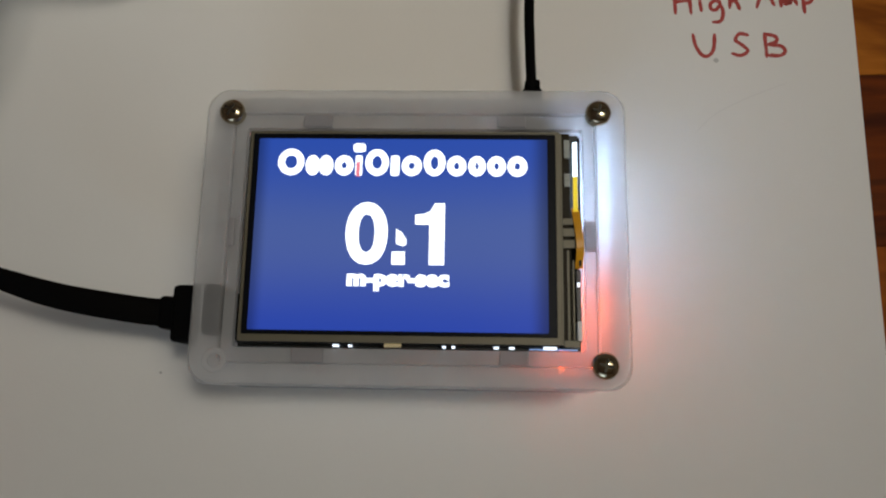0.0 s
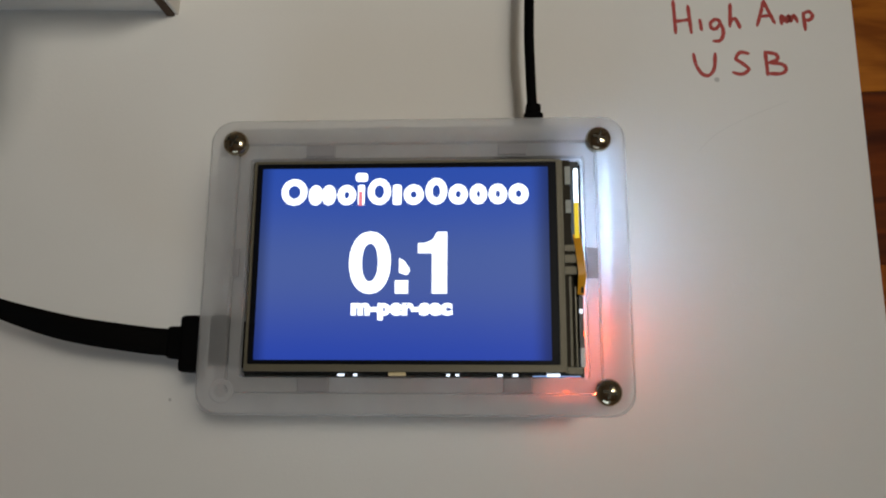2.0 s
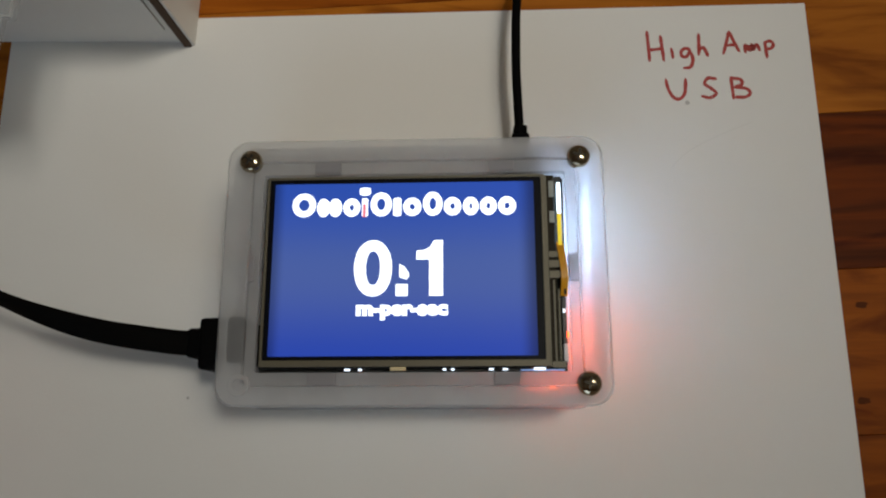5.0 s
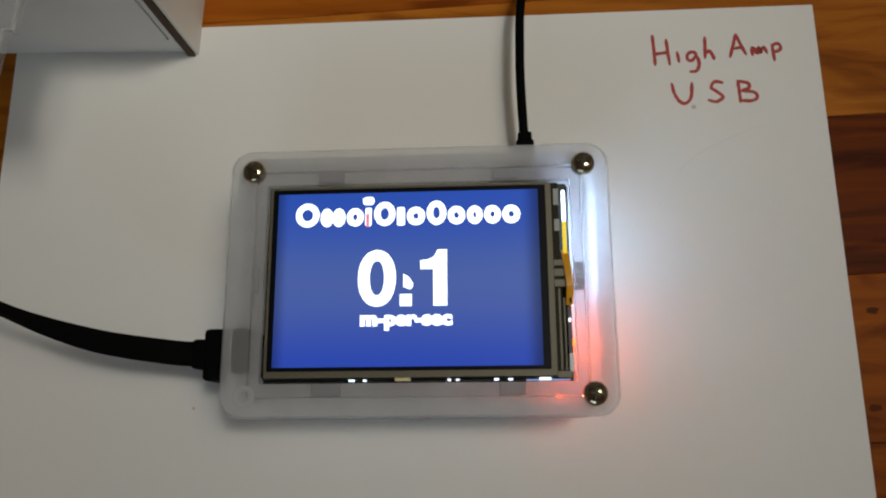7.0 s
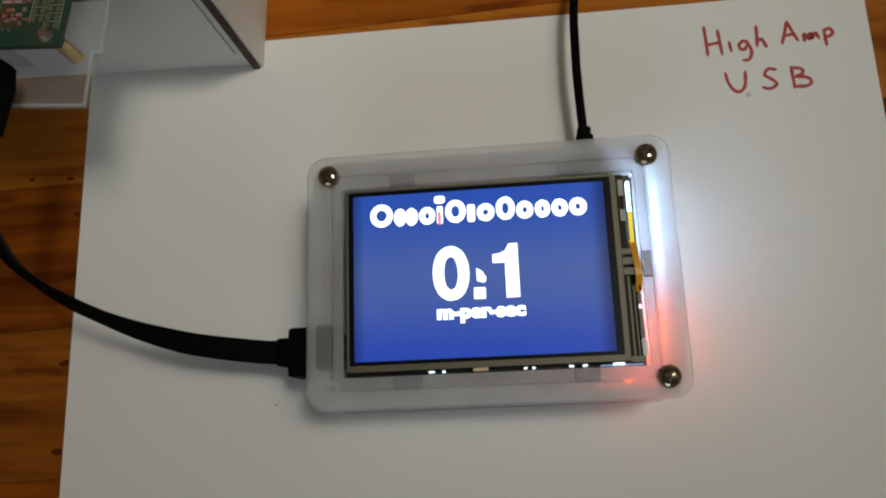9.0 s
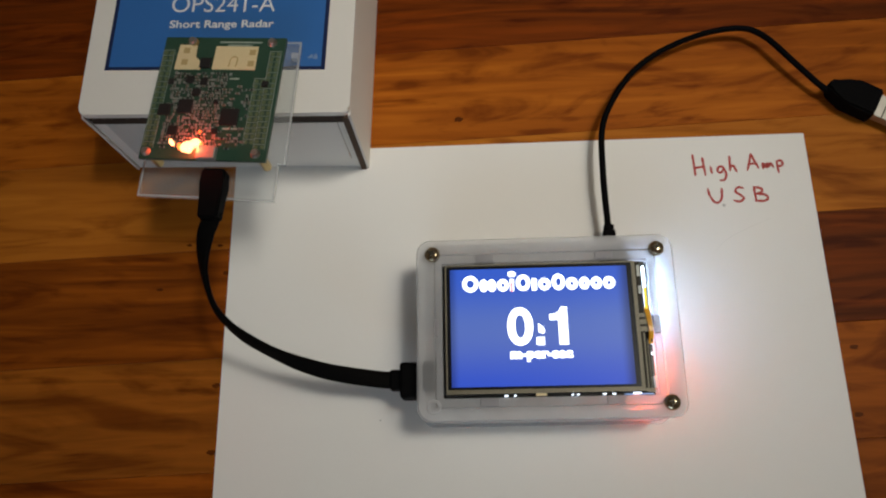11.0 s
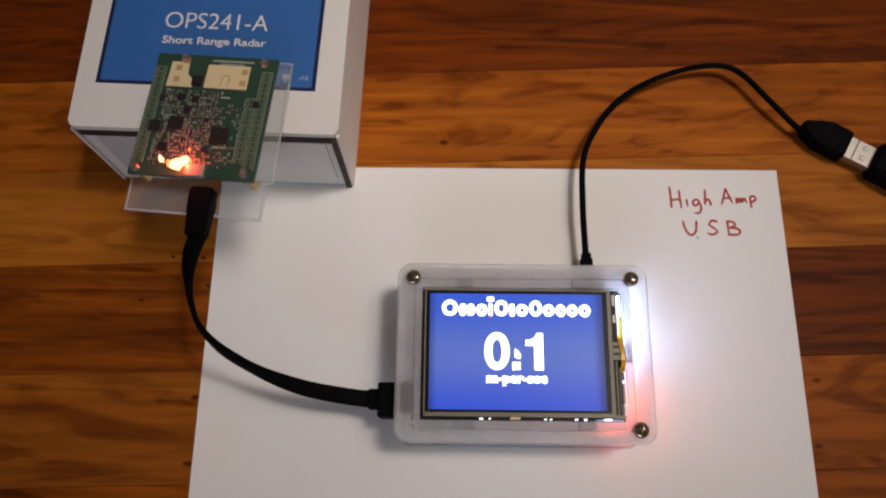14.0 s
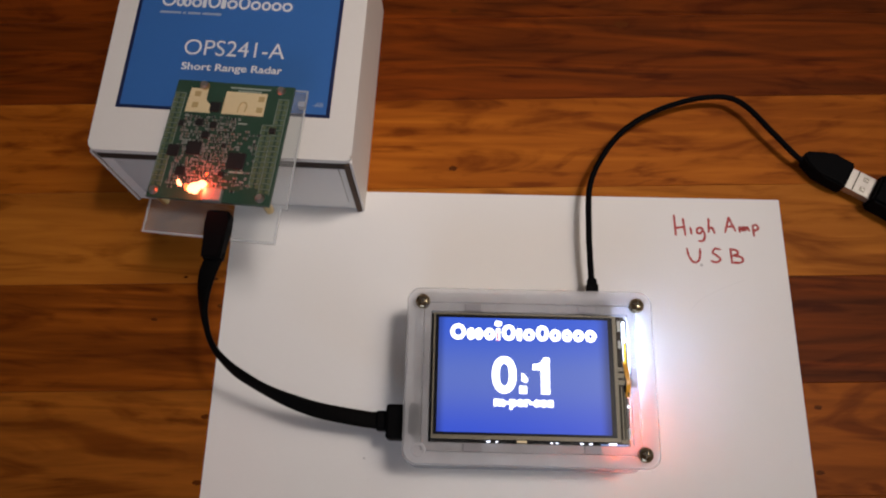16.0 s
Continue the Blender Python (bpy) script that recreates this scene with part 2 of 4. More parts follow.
WHITE_INK = material("white_print", (0.72, 0.74, 0.76), 0.5, grain=0.1, scale=800)
DIM_INK = material("dim_print", (0.30, 0.38, 0.52), 0.5, grain=0.2, scale=800)
LED_WHITE = glow("white_backlight", (0.74, 0.88, 1.0), 4.5)
LED_DIM = glow("blue_glow_dim", (0.35, 0.55, 1.0), 0.55)
LED_SPOT = glow("glow_spot", (0.82, 0.90, 1.0), 1.6)
LED_RED = glow("red_indicator", (1.0, 0.13, 0.02), 3.0)
LED_HOT = glow("indicator_bloom", (1.0, 0.30, 0.11), 4.2)
TEXT_GLOW = glow("screen_white", (0.93, 0.97, 1.0), 1.5)
TEXT_RED = glow("screen_red", (0.95, 0.25, 0.32), 0.8)


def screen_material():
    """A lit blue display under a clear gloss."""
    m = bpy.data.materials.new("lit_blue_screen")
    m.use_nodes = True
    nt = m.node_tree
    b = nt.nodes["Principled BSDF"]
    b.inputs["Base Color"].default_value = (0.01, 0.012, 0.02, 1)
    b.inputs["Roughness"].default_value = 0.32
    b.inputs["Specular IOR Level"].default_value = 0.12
    # a paler middle band in the emission paints in a reflection on the panel
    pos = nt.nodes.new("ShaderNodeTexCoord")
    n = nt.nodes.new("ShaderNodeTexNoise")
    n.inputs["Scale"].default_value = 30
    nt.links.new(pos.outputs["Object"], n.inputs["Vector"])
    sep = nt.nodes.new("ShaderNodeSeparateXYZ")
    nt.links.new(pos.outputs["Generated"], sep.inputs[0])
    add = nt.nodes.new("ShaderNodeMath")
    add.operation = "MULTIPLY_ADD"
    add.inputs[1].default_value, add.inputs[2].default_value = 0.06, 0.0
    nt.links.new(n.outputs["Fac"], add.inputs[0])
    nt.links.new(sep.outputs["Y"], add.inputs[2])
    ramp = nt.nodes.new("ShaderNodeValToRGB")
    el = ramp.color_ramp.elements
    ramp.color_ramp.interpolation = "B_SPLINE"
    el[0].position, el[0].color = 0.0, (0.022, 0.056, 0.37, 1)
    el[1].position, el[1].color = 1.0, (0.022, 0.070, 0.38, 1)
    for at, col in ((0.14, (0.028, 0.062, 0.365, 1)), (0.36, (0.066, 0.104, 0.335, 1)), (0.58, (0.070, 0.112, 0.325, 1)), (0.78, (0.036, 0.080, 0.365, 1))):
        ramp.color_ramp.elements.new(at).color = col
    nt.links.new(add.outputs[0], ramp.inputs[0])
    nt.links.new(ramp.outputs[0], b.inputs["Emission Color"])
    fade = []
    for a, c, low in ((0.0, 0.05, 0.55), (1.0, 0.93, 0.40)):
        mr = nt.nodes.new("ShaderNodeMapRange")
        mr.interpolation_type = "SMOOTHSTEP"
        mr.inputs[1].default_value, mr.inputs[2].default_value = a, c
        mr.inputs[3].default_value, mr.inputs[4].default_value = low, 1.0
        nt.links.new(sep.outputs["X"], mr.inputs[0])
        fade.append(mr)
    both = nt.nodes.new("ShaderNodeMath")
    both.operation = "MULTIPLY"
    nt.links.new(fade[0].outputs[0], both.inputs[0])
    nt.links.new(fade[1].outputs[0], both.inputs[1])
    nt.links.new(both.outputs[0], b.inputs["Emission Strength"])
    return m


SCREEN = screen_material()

# ---- tools for building; lengths in millimetres ----
MM = 0.001


def thing(name, x, y, z, label, category, group="", kind="", turn=(0, 0, 0)):
    """An empty at the thing's base, which carries its parts."""
    ob = new(name)
    ob.empty_display_size = 0.01
    ob.matrix_world = pose(x * MM, y * MM, z * MM, *turn)
    return tagged(ob, label, category, group, kind)


def part(name, bm, mat, parent=None, label="", smooth=False):
    """Links a bmesh in millimetres as one mesh, under a thing or part; its corners are in that parent's own axes."""
    bmesh.ops.scale(bm, vec=(MM, MM, MM), verts=bm.verts)
    bmesh.ops.recalc_face_normals(bm, faces=bm.faces)
    me = bpy.data.meshes.new(name)
    bm.to_mesh(me)
    bm.free()
    me.materials.append(mat)
    if smooth:
        for p in me.polygons:
            p.use_smooth = True
    ob = new(name, me)
    if parent is not None:
        ob.parent = parent
    if label:
        ob["label"] = label
    return ob


def add_box(bm, x0, x1, y0, y1, z0, z1, bevel=0.0, segments=2):
    made = bmesh.ops.create_cube(bm, size=1)["verts"]
    for v in made:
        v.co = Vector(((x0 + x1) / 2 + v.co.x * (x1 - x0), (y0 + y1) / 2 + v.co.y * (y1 - y0), (z0 + z1) / 2 + v.co.z * (z1 - z0)))
    if bevel:
        edges = list({e for v in made for e in v.link_edges})
        bmesh.ops.bevel(bm, geom=edges, offset=bevel, segments=segments, affect="EDGES", profile=0.5)
    return bm


def box(x0, x1, y0, y1, z0, z1, bevel=0.0, segments=2):
    return add_box(bmesh.new(), x0, x1, y0, y1, z0, z1, bevel, segments)


def rounded(x0, x1, y0, y1, r, n=6):
    """The outline of a rectangle with rounded corners."""
    out = []
    for cx, cy, a0 in ((x1 - r, y1 - r, 0), (x0 + r, y1 - r, 90), (x0 + r, y0 + r, 180), (x1 - r, y0 + r, 270)):
        for k in range(n + 1):
            a = radians(a0 + 90 * k / n)
            out.append((cx + r * math.cos(a), cy + r * math.sin(a)))
    return out


def add_prism(bm, outline, z0, z1):
    low = [bm.verts.new((x, y, z0)) for x, y in outline]
    top = [bm.verts.new((x, y, z1)) for x, y in outline]
    n = len(outline)
    bm.faces.new(top)
    bm.faces.new(low[::-1])
    for i in range(n):
        bm.faces.new((low[i], low[(i + 1) % n], top[(i + 1) % n], top[i]))
    return bm


def prism(outline, z0, z1):
    return add_prism(bmesh.new(), outline, z0, z1)


def ring(outer, inner, z0, z1, chamfer=0.6):
    """A frame between two outlines with the same number of corners; its upper edges are eased."""
    bm = bmesh.new()
    n = len(outer)
    cx, cy = sum(p[0] for p in outer) / n, sum(p[1] for p in outer) / n

    def moved(p, d):
        v = Vector((p[0] - cx, p[1] - cy))
        return (p[0] - v.x / max(v.length, 1e-6) * d, p[1] - v.y / max(v.length, 1e-6) * d)

    loops = [[bm.verts.new((*p, z0)) for p in outer], [bm.verts.new((*p, z1 - chamfer)) for p in outer],
             [bm.verts.new((*moved(p, chamfer), z1)) for p in outer], [bm.verts.new((*moved(p, -chamfer * 0.5), z1)) for p in inner],
             [bm.verts.new((*p, z1 - chamfer * 0.5)) for p in inner], [bm.verts.new((*p, z0)) for p in inner]]
    for a, b in zip(loops, loops[1:] + loops[:1]):
        for i in range(n):
            bm.faces.new((a[i], a[(i + 1) % n], b[(i + 1) % n], b[i]))
    return bm


def add_disc(bm, x, y, z0, z1, r0, r1, n=20):
    m = Matrix.Translation((x, y, (z0 + z1) / 2))
    bmesh.ops.create_cone(bm, cap_ends=True, segments=n, radius1=r0, radius2=r1, depth=z1 - z0, matrix=m)
    return bm


def disc(x, y, z0, z1, r0, r1=None, n=20):
    return add_disc(bmesh.new(), x, y, z0, z1, r0, r0 if r1 is None else r1, n)


def glide(points, steps=8):
    """A smooth line through the points (Catmull-Rom), of tuples of any length."""
    p = [np.array(q, float) for q in points]
    p = [2 * p[0] - p[1]] + p + [2 * p[-1] - p[-2]]
    out = []
    for a, b, c, d in zip(p, p[1:], p[2:], p[3:]):
        for k in range(steps):
            t = k / steps
            out.append(0.5 * (2 * b + (c - a) * t + (2 * a - 5 * b + 4 * c - d) * t * t + (3 * b - a - 3 * c + d) * t**3))
    return out + [p[-2]]


def sweep(line, profile, sides):
    """A profile (across, over) carried along a line; sides: the direction 'across' at each point."""
    bm = bmesh.new()
    loops = []
    for i, q in enumerate(line):
        ahead = Vector(line[min(i + 1, len(line) - 1)] - line[max(i - 1, 0)]).normalized()
        side = Vector(sides[i])
        side = (side - side.dot(ahead) * ahead).normalized()
        over = ahead.cross(side)
        prof = profile(i / (len(line) - 1))
        loops.append([bm.verts.new(Vector(q) + side * a + over * b) for a, b in prof])
    n = len(loops[0])
    for a, b in zip(loops, loops[1:]):
        for i in range(n):
            bm.faces.new((a[i], a[(i + 1) % n], b[(i + 1) % n], b[i]))
    bm.faces.new(loops[0][::-1])
    bm.faces.new(loops[-1])
    return bm


def tube(points, radius, n=10, steps=8):
    line = glide(points, steps)
    circle = [(radius * math.cos(math.tau * k / n), radius * math.sin(math.tau * k / n)) for k in range(n)]
    return sweep(line, lambda t: circle, [(0.13, 0.21, 0.97) if abs(line[0][2] - line[-1][2]) < 400 else (1, 0, 0)] * len(line))


def lettering(text, x0, x1, y0, y1, z, thick, weight=0.0, turn=0.0):
    """Words in the built-in font, fitted into a box."""
    cu = bpy.data.curves.new("words", "FONT")
    cu.body, cu.size, cu.extrude, cu.offset, cu.resolution_u = text, 1.0, 0.01, weight, 6
    ob = bpy.data.objects.new("words", cu)
    scene.collection.objects.link(ob)
    bpy.context.view_layer.update()
    me = bpy.data.meshes.new_from_object(ob.evaluated_get(bpy.context.evaluated_depsgraph_get()))
    bm = bmesh.new()
    bm.from_mesh(me)
    bpy.data.objects.remove(ob)
    bpy.data.curves.remove(cu)
    bpy.data.meshes.remove(me)
    lo = [min(v.co[k] for v in bm.verts) for k in range(3)]
    hi = [max(v.co[k] for v in bm.verts) for k in range(3)]
    for v in bm.verts:
        v.co = Vector((x0 + (v.co.x - lo[0]) / (hi[0] - lo[0]) * (x1 - x0), y0 + (v.co.y - lo[1]) / (hi[1] - lo[1]) * (y1 - y0),
                       z + (v.co.z - lo[2]) / (hi[2] - lo[2]) * thick))
    if turn:
        bmesh.ops.rotate(bm, verts=bm.verts, cent=((x0 + x1) / 2, (y0 + y1) / 2, z), matrix=Matrix.Rotation(radians(turn), 3, "Z"))
    return bm


def wordmark(kind, x0, x1, y0, y1, z, heavy):
    """One unlettered sign of a wordmark: an upright bar, or an oval ring, of the given stroke."""
    bm = bmesh.new()
    if kind == "ring":
        cx, cy, a, b, n = (x0 + x1) / 2, (y0 + y1) / 2, (x1 - x0) / 2, (y1 - y0) / 2, 28
        ways = [(math.cos(math.tau * k / n), math.sin(math.tau * k / n)) for k in range(n)]
        return ring([(cx + a * u, cy + b * v) for u, v in ways], [(cx + (a - heavy) * u, cy + (b - heavy) * v) for u, v in ways], z, z + 0.05, 0.01)
    return add_prism(bm, rounded(x0, x1, y0, y1, (x1 - x0) * 0.3, 4), z, z + 0.05)


# the signs of the wordmark: kind, start, end, tall
SIGNS = (("ring", 0.0, 6.8, True), ("ring", 7.1, 10.9, False), ("ring", 10.5, 14.3, False), ("ring", 14.6, 19.5, False), ("bar", 19.9, 21.7, False), ("ring", 22.4, 28.5, True), ("bar", 28.9, 31.2, False),
         ("ring", 31.7, 36.9, False), ("ring", 37.3, 42.9, True), ("ring", 43.2, 48.2, False), ("ring", 48.6, 53.1, False), ("ring", 53.4, 58.2, False), ("ring", 58.5, 63.6, False))


def stroke(points, width, z, thick=0.12, wander=0.08, seed=1):
    """A pen stroke: a thin flat ribbon with round ends and uneven width."""
    rng = random.Random(seed)
    line = glide([(x, y, z) for x, y in points], 5)
    half = [width / 2 * (1 + wander * rng.uniform(-1, 1)) for _ in line]
    half[0] *= 0.7
    half[-1] *= 0.6
    bm = bmesh.new()
    loops = []
    for i, q in enumerate(line):
        d = Vector(line[min(i + 1, len(line) - 1)] - line[max(i - 1, 0)])
        d.z = 0
        s = Vector((-d.y, d.x, 0)).normalized() * half[i]
        loops.append([bm.verts.new(Vector(q) + o) for o in (s, -s, -s + Vector((0, 0, thick)), s + Vector((0, 0, thick)))])
    for a, b in zip(loops, loops[1:]):
        for i in range(4):
            bm.faces.new((a[i], a[(i + 1) % 4], b[(i + 1) % 4], b[i]))
    for lp, q, h in ((loops[0], line[0], half[0]), (loops[-1], line[-1], half[-1])):
        bm.faces.new(lp)
        add_disc(bm, q[0], q[1], z, z + thick * 0.98, h, h, 10)
    return bm


# ---- the room ----
def room():
    """Plain walls and a ceiling round the floor, with a window opening behind the camera."""
    def wall(name, *b):
        return tagged(part(name, box(*b), PLASTER), "plain plastered wall of the room", "wall", kind="structure")
    X, Y, H, T = 2100, 2000, 2400, 120
    wall("wall_north", -X - T, X + T, Y, Y + T, -20, H)
    wall("wall_east", X, X + T, -Y, Y, -20, H)
    wall("wall_west", -X - T, -X, -Y, Y, -20, H)
    south = bmesh.new()
    for b in ((-X - T, -1150, -20, H), (150, X + T, -20, H), (-1150, 150, -20, 750), (-1150, 150, 1950, H)):
        add_box(south, b[0], b[1], -Y - T, -Y, b[2], b[3])
    tagged(part("wall_south", south, PLASTER), "plain plastered wall with a window opening", "wall", kind="structure")
    tagged(part("ceiling", box(-X - T, X + T, -Y - T, Y + T, H, H + T), PLASTER), "plain pale ceiling of the room", "ceiling", kind="structure")


def plank(name, x0, x1, ya, yb, parent, wood):
    bm = bmesh.new()
    add_box(bm, x0, x1, ya, yb, -9.0, 0.0)
    top = [e for e in bm.edges if all(v.co.z > -0.1 for v in e.verts)]
    bmesh.ops.bevel(bm, geom=top, offset=0.2, segments=1, affect="EDGES")
    return part(name, bm, wood, parent)


def wood_floor():
    """Hardwood strips with staggered ends, laid nearly along x, on a plain sub-floor out to the walls."""
    base = tagged(part("floor", box(-2100, 2100, -2000, 2000, -40, -9.2), WOOD), "varnished orange-brown hardwood strip floor", "floor", kind="structure")
    rng = random.Random(8)
    seams = [-420, -368, -316, -262, -210, -156, -102, -49.5, 1.5, 54.5, 104, 156, 208, 262, 316, 370, 424]
    # strip tones; right-hand d of the upper rows also paints in lens vignetting
    tones = ["mp", "dm", "pm", "md", "pm", "mm", "mm", "pm", "md", "pd", "md", "dd", "dd", "dd", "pm", "md"]
    turn = Matrix.Rotation(radians(2.0), 4, "Z")
    for row, (ya, yb) in enumerate(zip(seams, seams[1:])):
        x = -900 + rng.uniform(-150, 150)
        first = tones[row]
        x = {5: -640.0, 6: -700.0, 7: -620.0, 8: -560.0, 9: -720.0, 10: -660.0, 11: -600.0, 12: -480.0}.get(row, x)
        while x < 800:
            long = rng.uniform(330, 620)
            if row in (9, 10, 11) and x < -400:
                long = 620.0 - x * 0.55
            if row in (6, 7, 8) and x < -400:
                long = {6: -30, 7: 25, 8: -8}[row] - x
            wood = {"p": WOOD_PALE, "m": WOOD, "d": WOOD_DEEP}[first[0] if x + long / 2 < (60 if row in (9, 10, 11) else 0) else first[1]]
            p = plank("plank", x + 0.04, x + long - 0.04, ya + 0.04, yb - 0.04, base, wood)
            p.matrix_basis = turn
            x += long
    # the floor beyond the strips that the camera sees
    far = bmesh.new()
    for b in ((-2100, -1060, -2000, 2000), (1440, 2100, -2000, 2000), (-1060, 1440, -2000, -470), (-1060, 1440, 470, 2000)):
        add_box(far, b[0], b[1], b[2], b[3], -9.1, -0.6)
    tagged(part("floor_far", far, WOOD), "varnished hardwood floor out to the walls", "floor", kind="structure")
    for x, y, r in ((-28, 114.3, 2.6), (64.8, 204.9, 4.6), (145.8, -5, 2.2), (142.8, -34.5, 2.3), (-145, 51.4, 1.6), (-140.8, 37.6, 2.2), (-141.5, -45.6, 2.6),
                    (-141.6, -16, 2.2), (-172.8, 30.1, 1.7), (-160, 52, 1.3), (-29, 212, 2.6)):
        bm = bmesh.new()
        n = 14
        rr = random.Random(int(x * 7 + y))
        add_prism(bm, [(x + r * 0.95 * rr.uniform(0.75, 1.2) * math.cos(math.tau * k / n), y + r * 0.5 * rr.uniform(0.7, 1.2) * math.sin(math.tau * k / n)) for k in range(n)], -0.2, 0.06)
        part("knot", bm, KNOT, base)


# ---- the sheet of paper and its handwriting ----
def paper_sheet():
    sheet = thing("paper_sheet", 0, 0, 0, "white letter-size paper sheet lying flat on the floor, with red handwriting", "paper")
    bm = bmesh.new()
    nx, ny = 28, 22
    x0, x1, y0, y1 = -139.7, 139.7, -115.9, 100.0
    grid = {}
    for lay, dz in ((0, 0.10), (1, 0.28)):
        for i in range(nx + 1):
            for j in range(ny + 1):
                grid[lay, i, j] = bm.verts.new((x0 + (x1 - x0) * i / nx, y0 + (y1 - y0) * j / ny, dz))
    for i in range(nx):
        for j in range(ny):
            bm.faces.new([grid[1, a, b] for a, b in ((i, j), (i + 1, j), (i + 1, j + 1), (i, j + 1))])
            bm.faces.new([grid[0, a, b] for a, b in ((i, j), (i, j + 1), (i + 1, j + 1), (i + 1, j))])
    for i in range(nx):
        for j in (0, ny):
            bm.faces.new([grid[k] for k in ((0, i, j), (0, i + 1, j), (1, i + 1, j), (1, i, j))])
    for j in range(ny):
        for i in (0, nx):
            bm.faces.new([grid[k] for k in ((0, i, j), (0, i, j + 1), (1, i, j + 1), (1, i, j))])
    page = part("page", bm, PAPER, sheet)
    letters = {
        "letter_h_capital": [[(85.3, 90.4), (85.5, 85), (85.6, 79.6)], [(89.8, 88.8), (90.1, 84), (90.4, 79.6)], [(85.6, 83.5), (90.2, 84.1)]],
        "letter_i": [[(93.2, 84.0), (93.6, 80.4)]],
        "letter_g": [[(99.6, 83.0), (98.2, 84.0), (96.5, 82.9), (96.6, 81.2), (98.0, 80.8), (99.5, 82.4), (100.2, 79.6), (99.2, 77.0), (97.0, 76.7)]],
        "letter_h": [[(102.8, 89.2), (102.6, 85), (102.3, 81.4)], [(102.5, 83.0), (103.9, 84.2), (104.8, 82.6), (105.3, 81.0)]],
        "letter_a_capital": [[(110.6, 81.6), (112.0, 86), (113.1, 89.9)], [(113.1, 89.9), (114.5, 86), (116.0, 82.3)], [(111.3, 84.6), (115.0, 85.0)]],
        "letter_m": [[(118.1, 82.0), (118.2, 84.8), (119.8, 82.6), (120.4, 84.9), (120.7, 82.8), (122.0, 84.9), (122.9, 82.5)], [(118.6, 84.2), (120.3, 83.6)]],
        "letter_p": [[(124.8, 85.6), (125.0, 82), (125.1, 79.8)], [(124.9, 85.4), (126.6, 86.0), (127.6, 84.6), (126.6, 83.2), (125.0, 83.2)]],
        "letter_u_capital": [[(90.6, 72.6), (91.2, 69), (92.8, 66.0), (94.8, 65.4), (96.6, 67.6), (97.2, 72.6)]],
        "letter_s_capital": [[(107.2, 72.4), (104.8, 72.8), (103.4, 70.8), (105.2, 69.2), (107.0, 67.2), (104.8, 65.6), (102.2, 66.3)]],
        "letter_b_capital": [[(112.3, 72.9), (112.5, 69), (112.6, 65.2)], [(112.4, 72.7), (115.4, 72.0), (115.8, 70.3), (113.2, 69.2)],
                             [(113.2, 69.2), (117.0, 68.7), (118.2, 67.0), (116.6, 65.6), (113.0, 65.7)]],
        "letter_p_capital": [[(36.0, -69.8), (36.1, -75), (36.0, -79.5)], [(36.0, -69.9), (39.2, -70.4), (39.8, -72.6), (38.4, -74.4), (36.2, -74.8)]],
        "letter_arc": [[(-15.6, -76.4), (-17.2, -75.1), (-19.0, -75.4), (-20.0, -77.0), (-19.6, -79.4)]],
        "letter_stroke": [[(4.2, -71.2), (4.3, -75), (4.2, -79.5)]],
    }
    for k, (name, strokes) in enumerate(letters.items()):
        bm = bmesh.new()
        for s, pts in enumerate(strokes):
            one = stroke(pts, 1.15, 0.29 + 0.03 * s, 0.05, 0.16, seed=k * 7 + s)
            me = bpy.data.meshes.new("stroke")
            one.to_mesh(me)
            one.free()
            bm.from_mesh(me)
            bpy.data.meshes.remove(me)
        part(name, bm, INK, page, "red marker handwriting")
    part("smudge", disc(97.2, 64.0, 0.25, 0.30, 0.8), PENCIL, page, "faint grey dot on the paper")
    part("smudge", disc(-66.0, -33.0, 0.25, 0.30, 0.45), PENCIL, page, "faint grey dot on the paper")
    part("crease", stroke([(90.0, 40.8), (96, 46.5), (106, 51.8), (118.0, 56.7)], 0.3, 0.26, 0.03), CREASE, page, "faint pencil scratch on the paper")


# ---- the frosted case with its screws ----
CX0, CX1, CY0, CY1 = -47.0, 62.4, -36.7, 40.4


def screw(parent, x, y, z):
    head = part("screw", disc(x, y, z - 2.4, z, 3.35, 3.3, 24), STEEL, parent, "round nickel cross-head screw", smooth=False)
    bm = bmesh.new()
    bmesh.ops.create_uvsphere(bm, u_segments=24, v_segments=10, radius=3.3)
    bmesh.ops.delete(bm, geom=[v for v in bm.verts if v.co.z < -0.05], context="VERTS")
    bmesh.ops.scale(bm, vec=(1, 1, 0.5), verts=bm.verts)
    bmesh.ops.translate(bm, vec=(x, y, z), verts=bm.verts)
    part("screw_dome", bm, STEEL, head, smooth=True)
    # the recess is a raised dark cross; its shade is put into the colour
    bm = bmesh.new()
    add_box(bm, x - 1.7, x + 1.7, y - 0.35, y + 0.35, z + 1.2, z + 1.80, 0.1)
    add_box(bm, x - 0.35, x + 0.35, y - 1.7, y + 1.7, z + 1.21, z + 1.81, 0.1)
    bmesh.ops.rotate(bm, verts=bm.verts, cent=(x, y, z), matrix=Matrix.Rotation(radians(x * 3), 3, "Z"))
    part("recess_shade", bm, RECESS_SHADE, head)


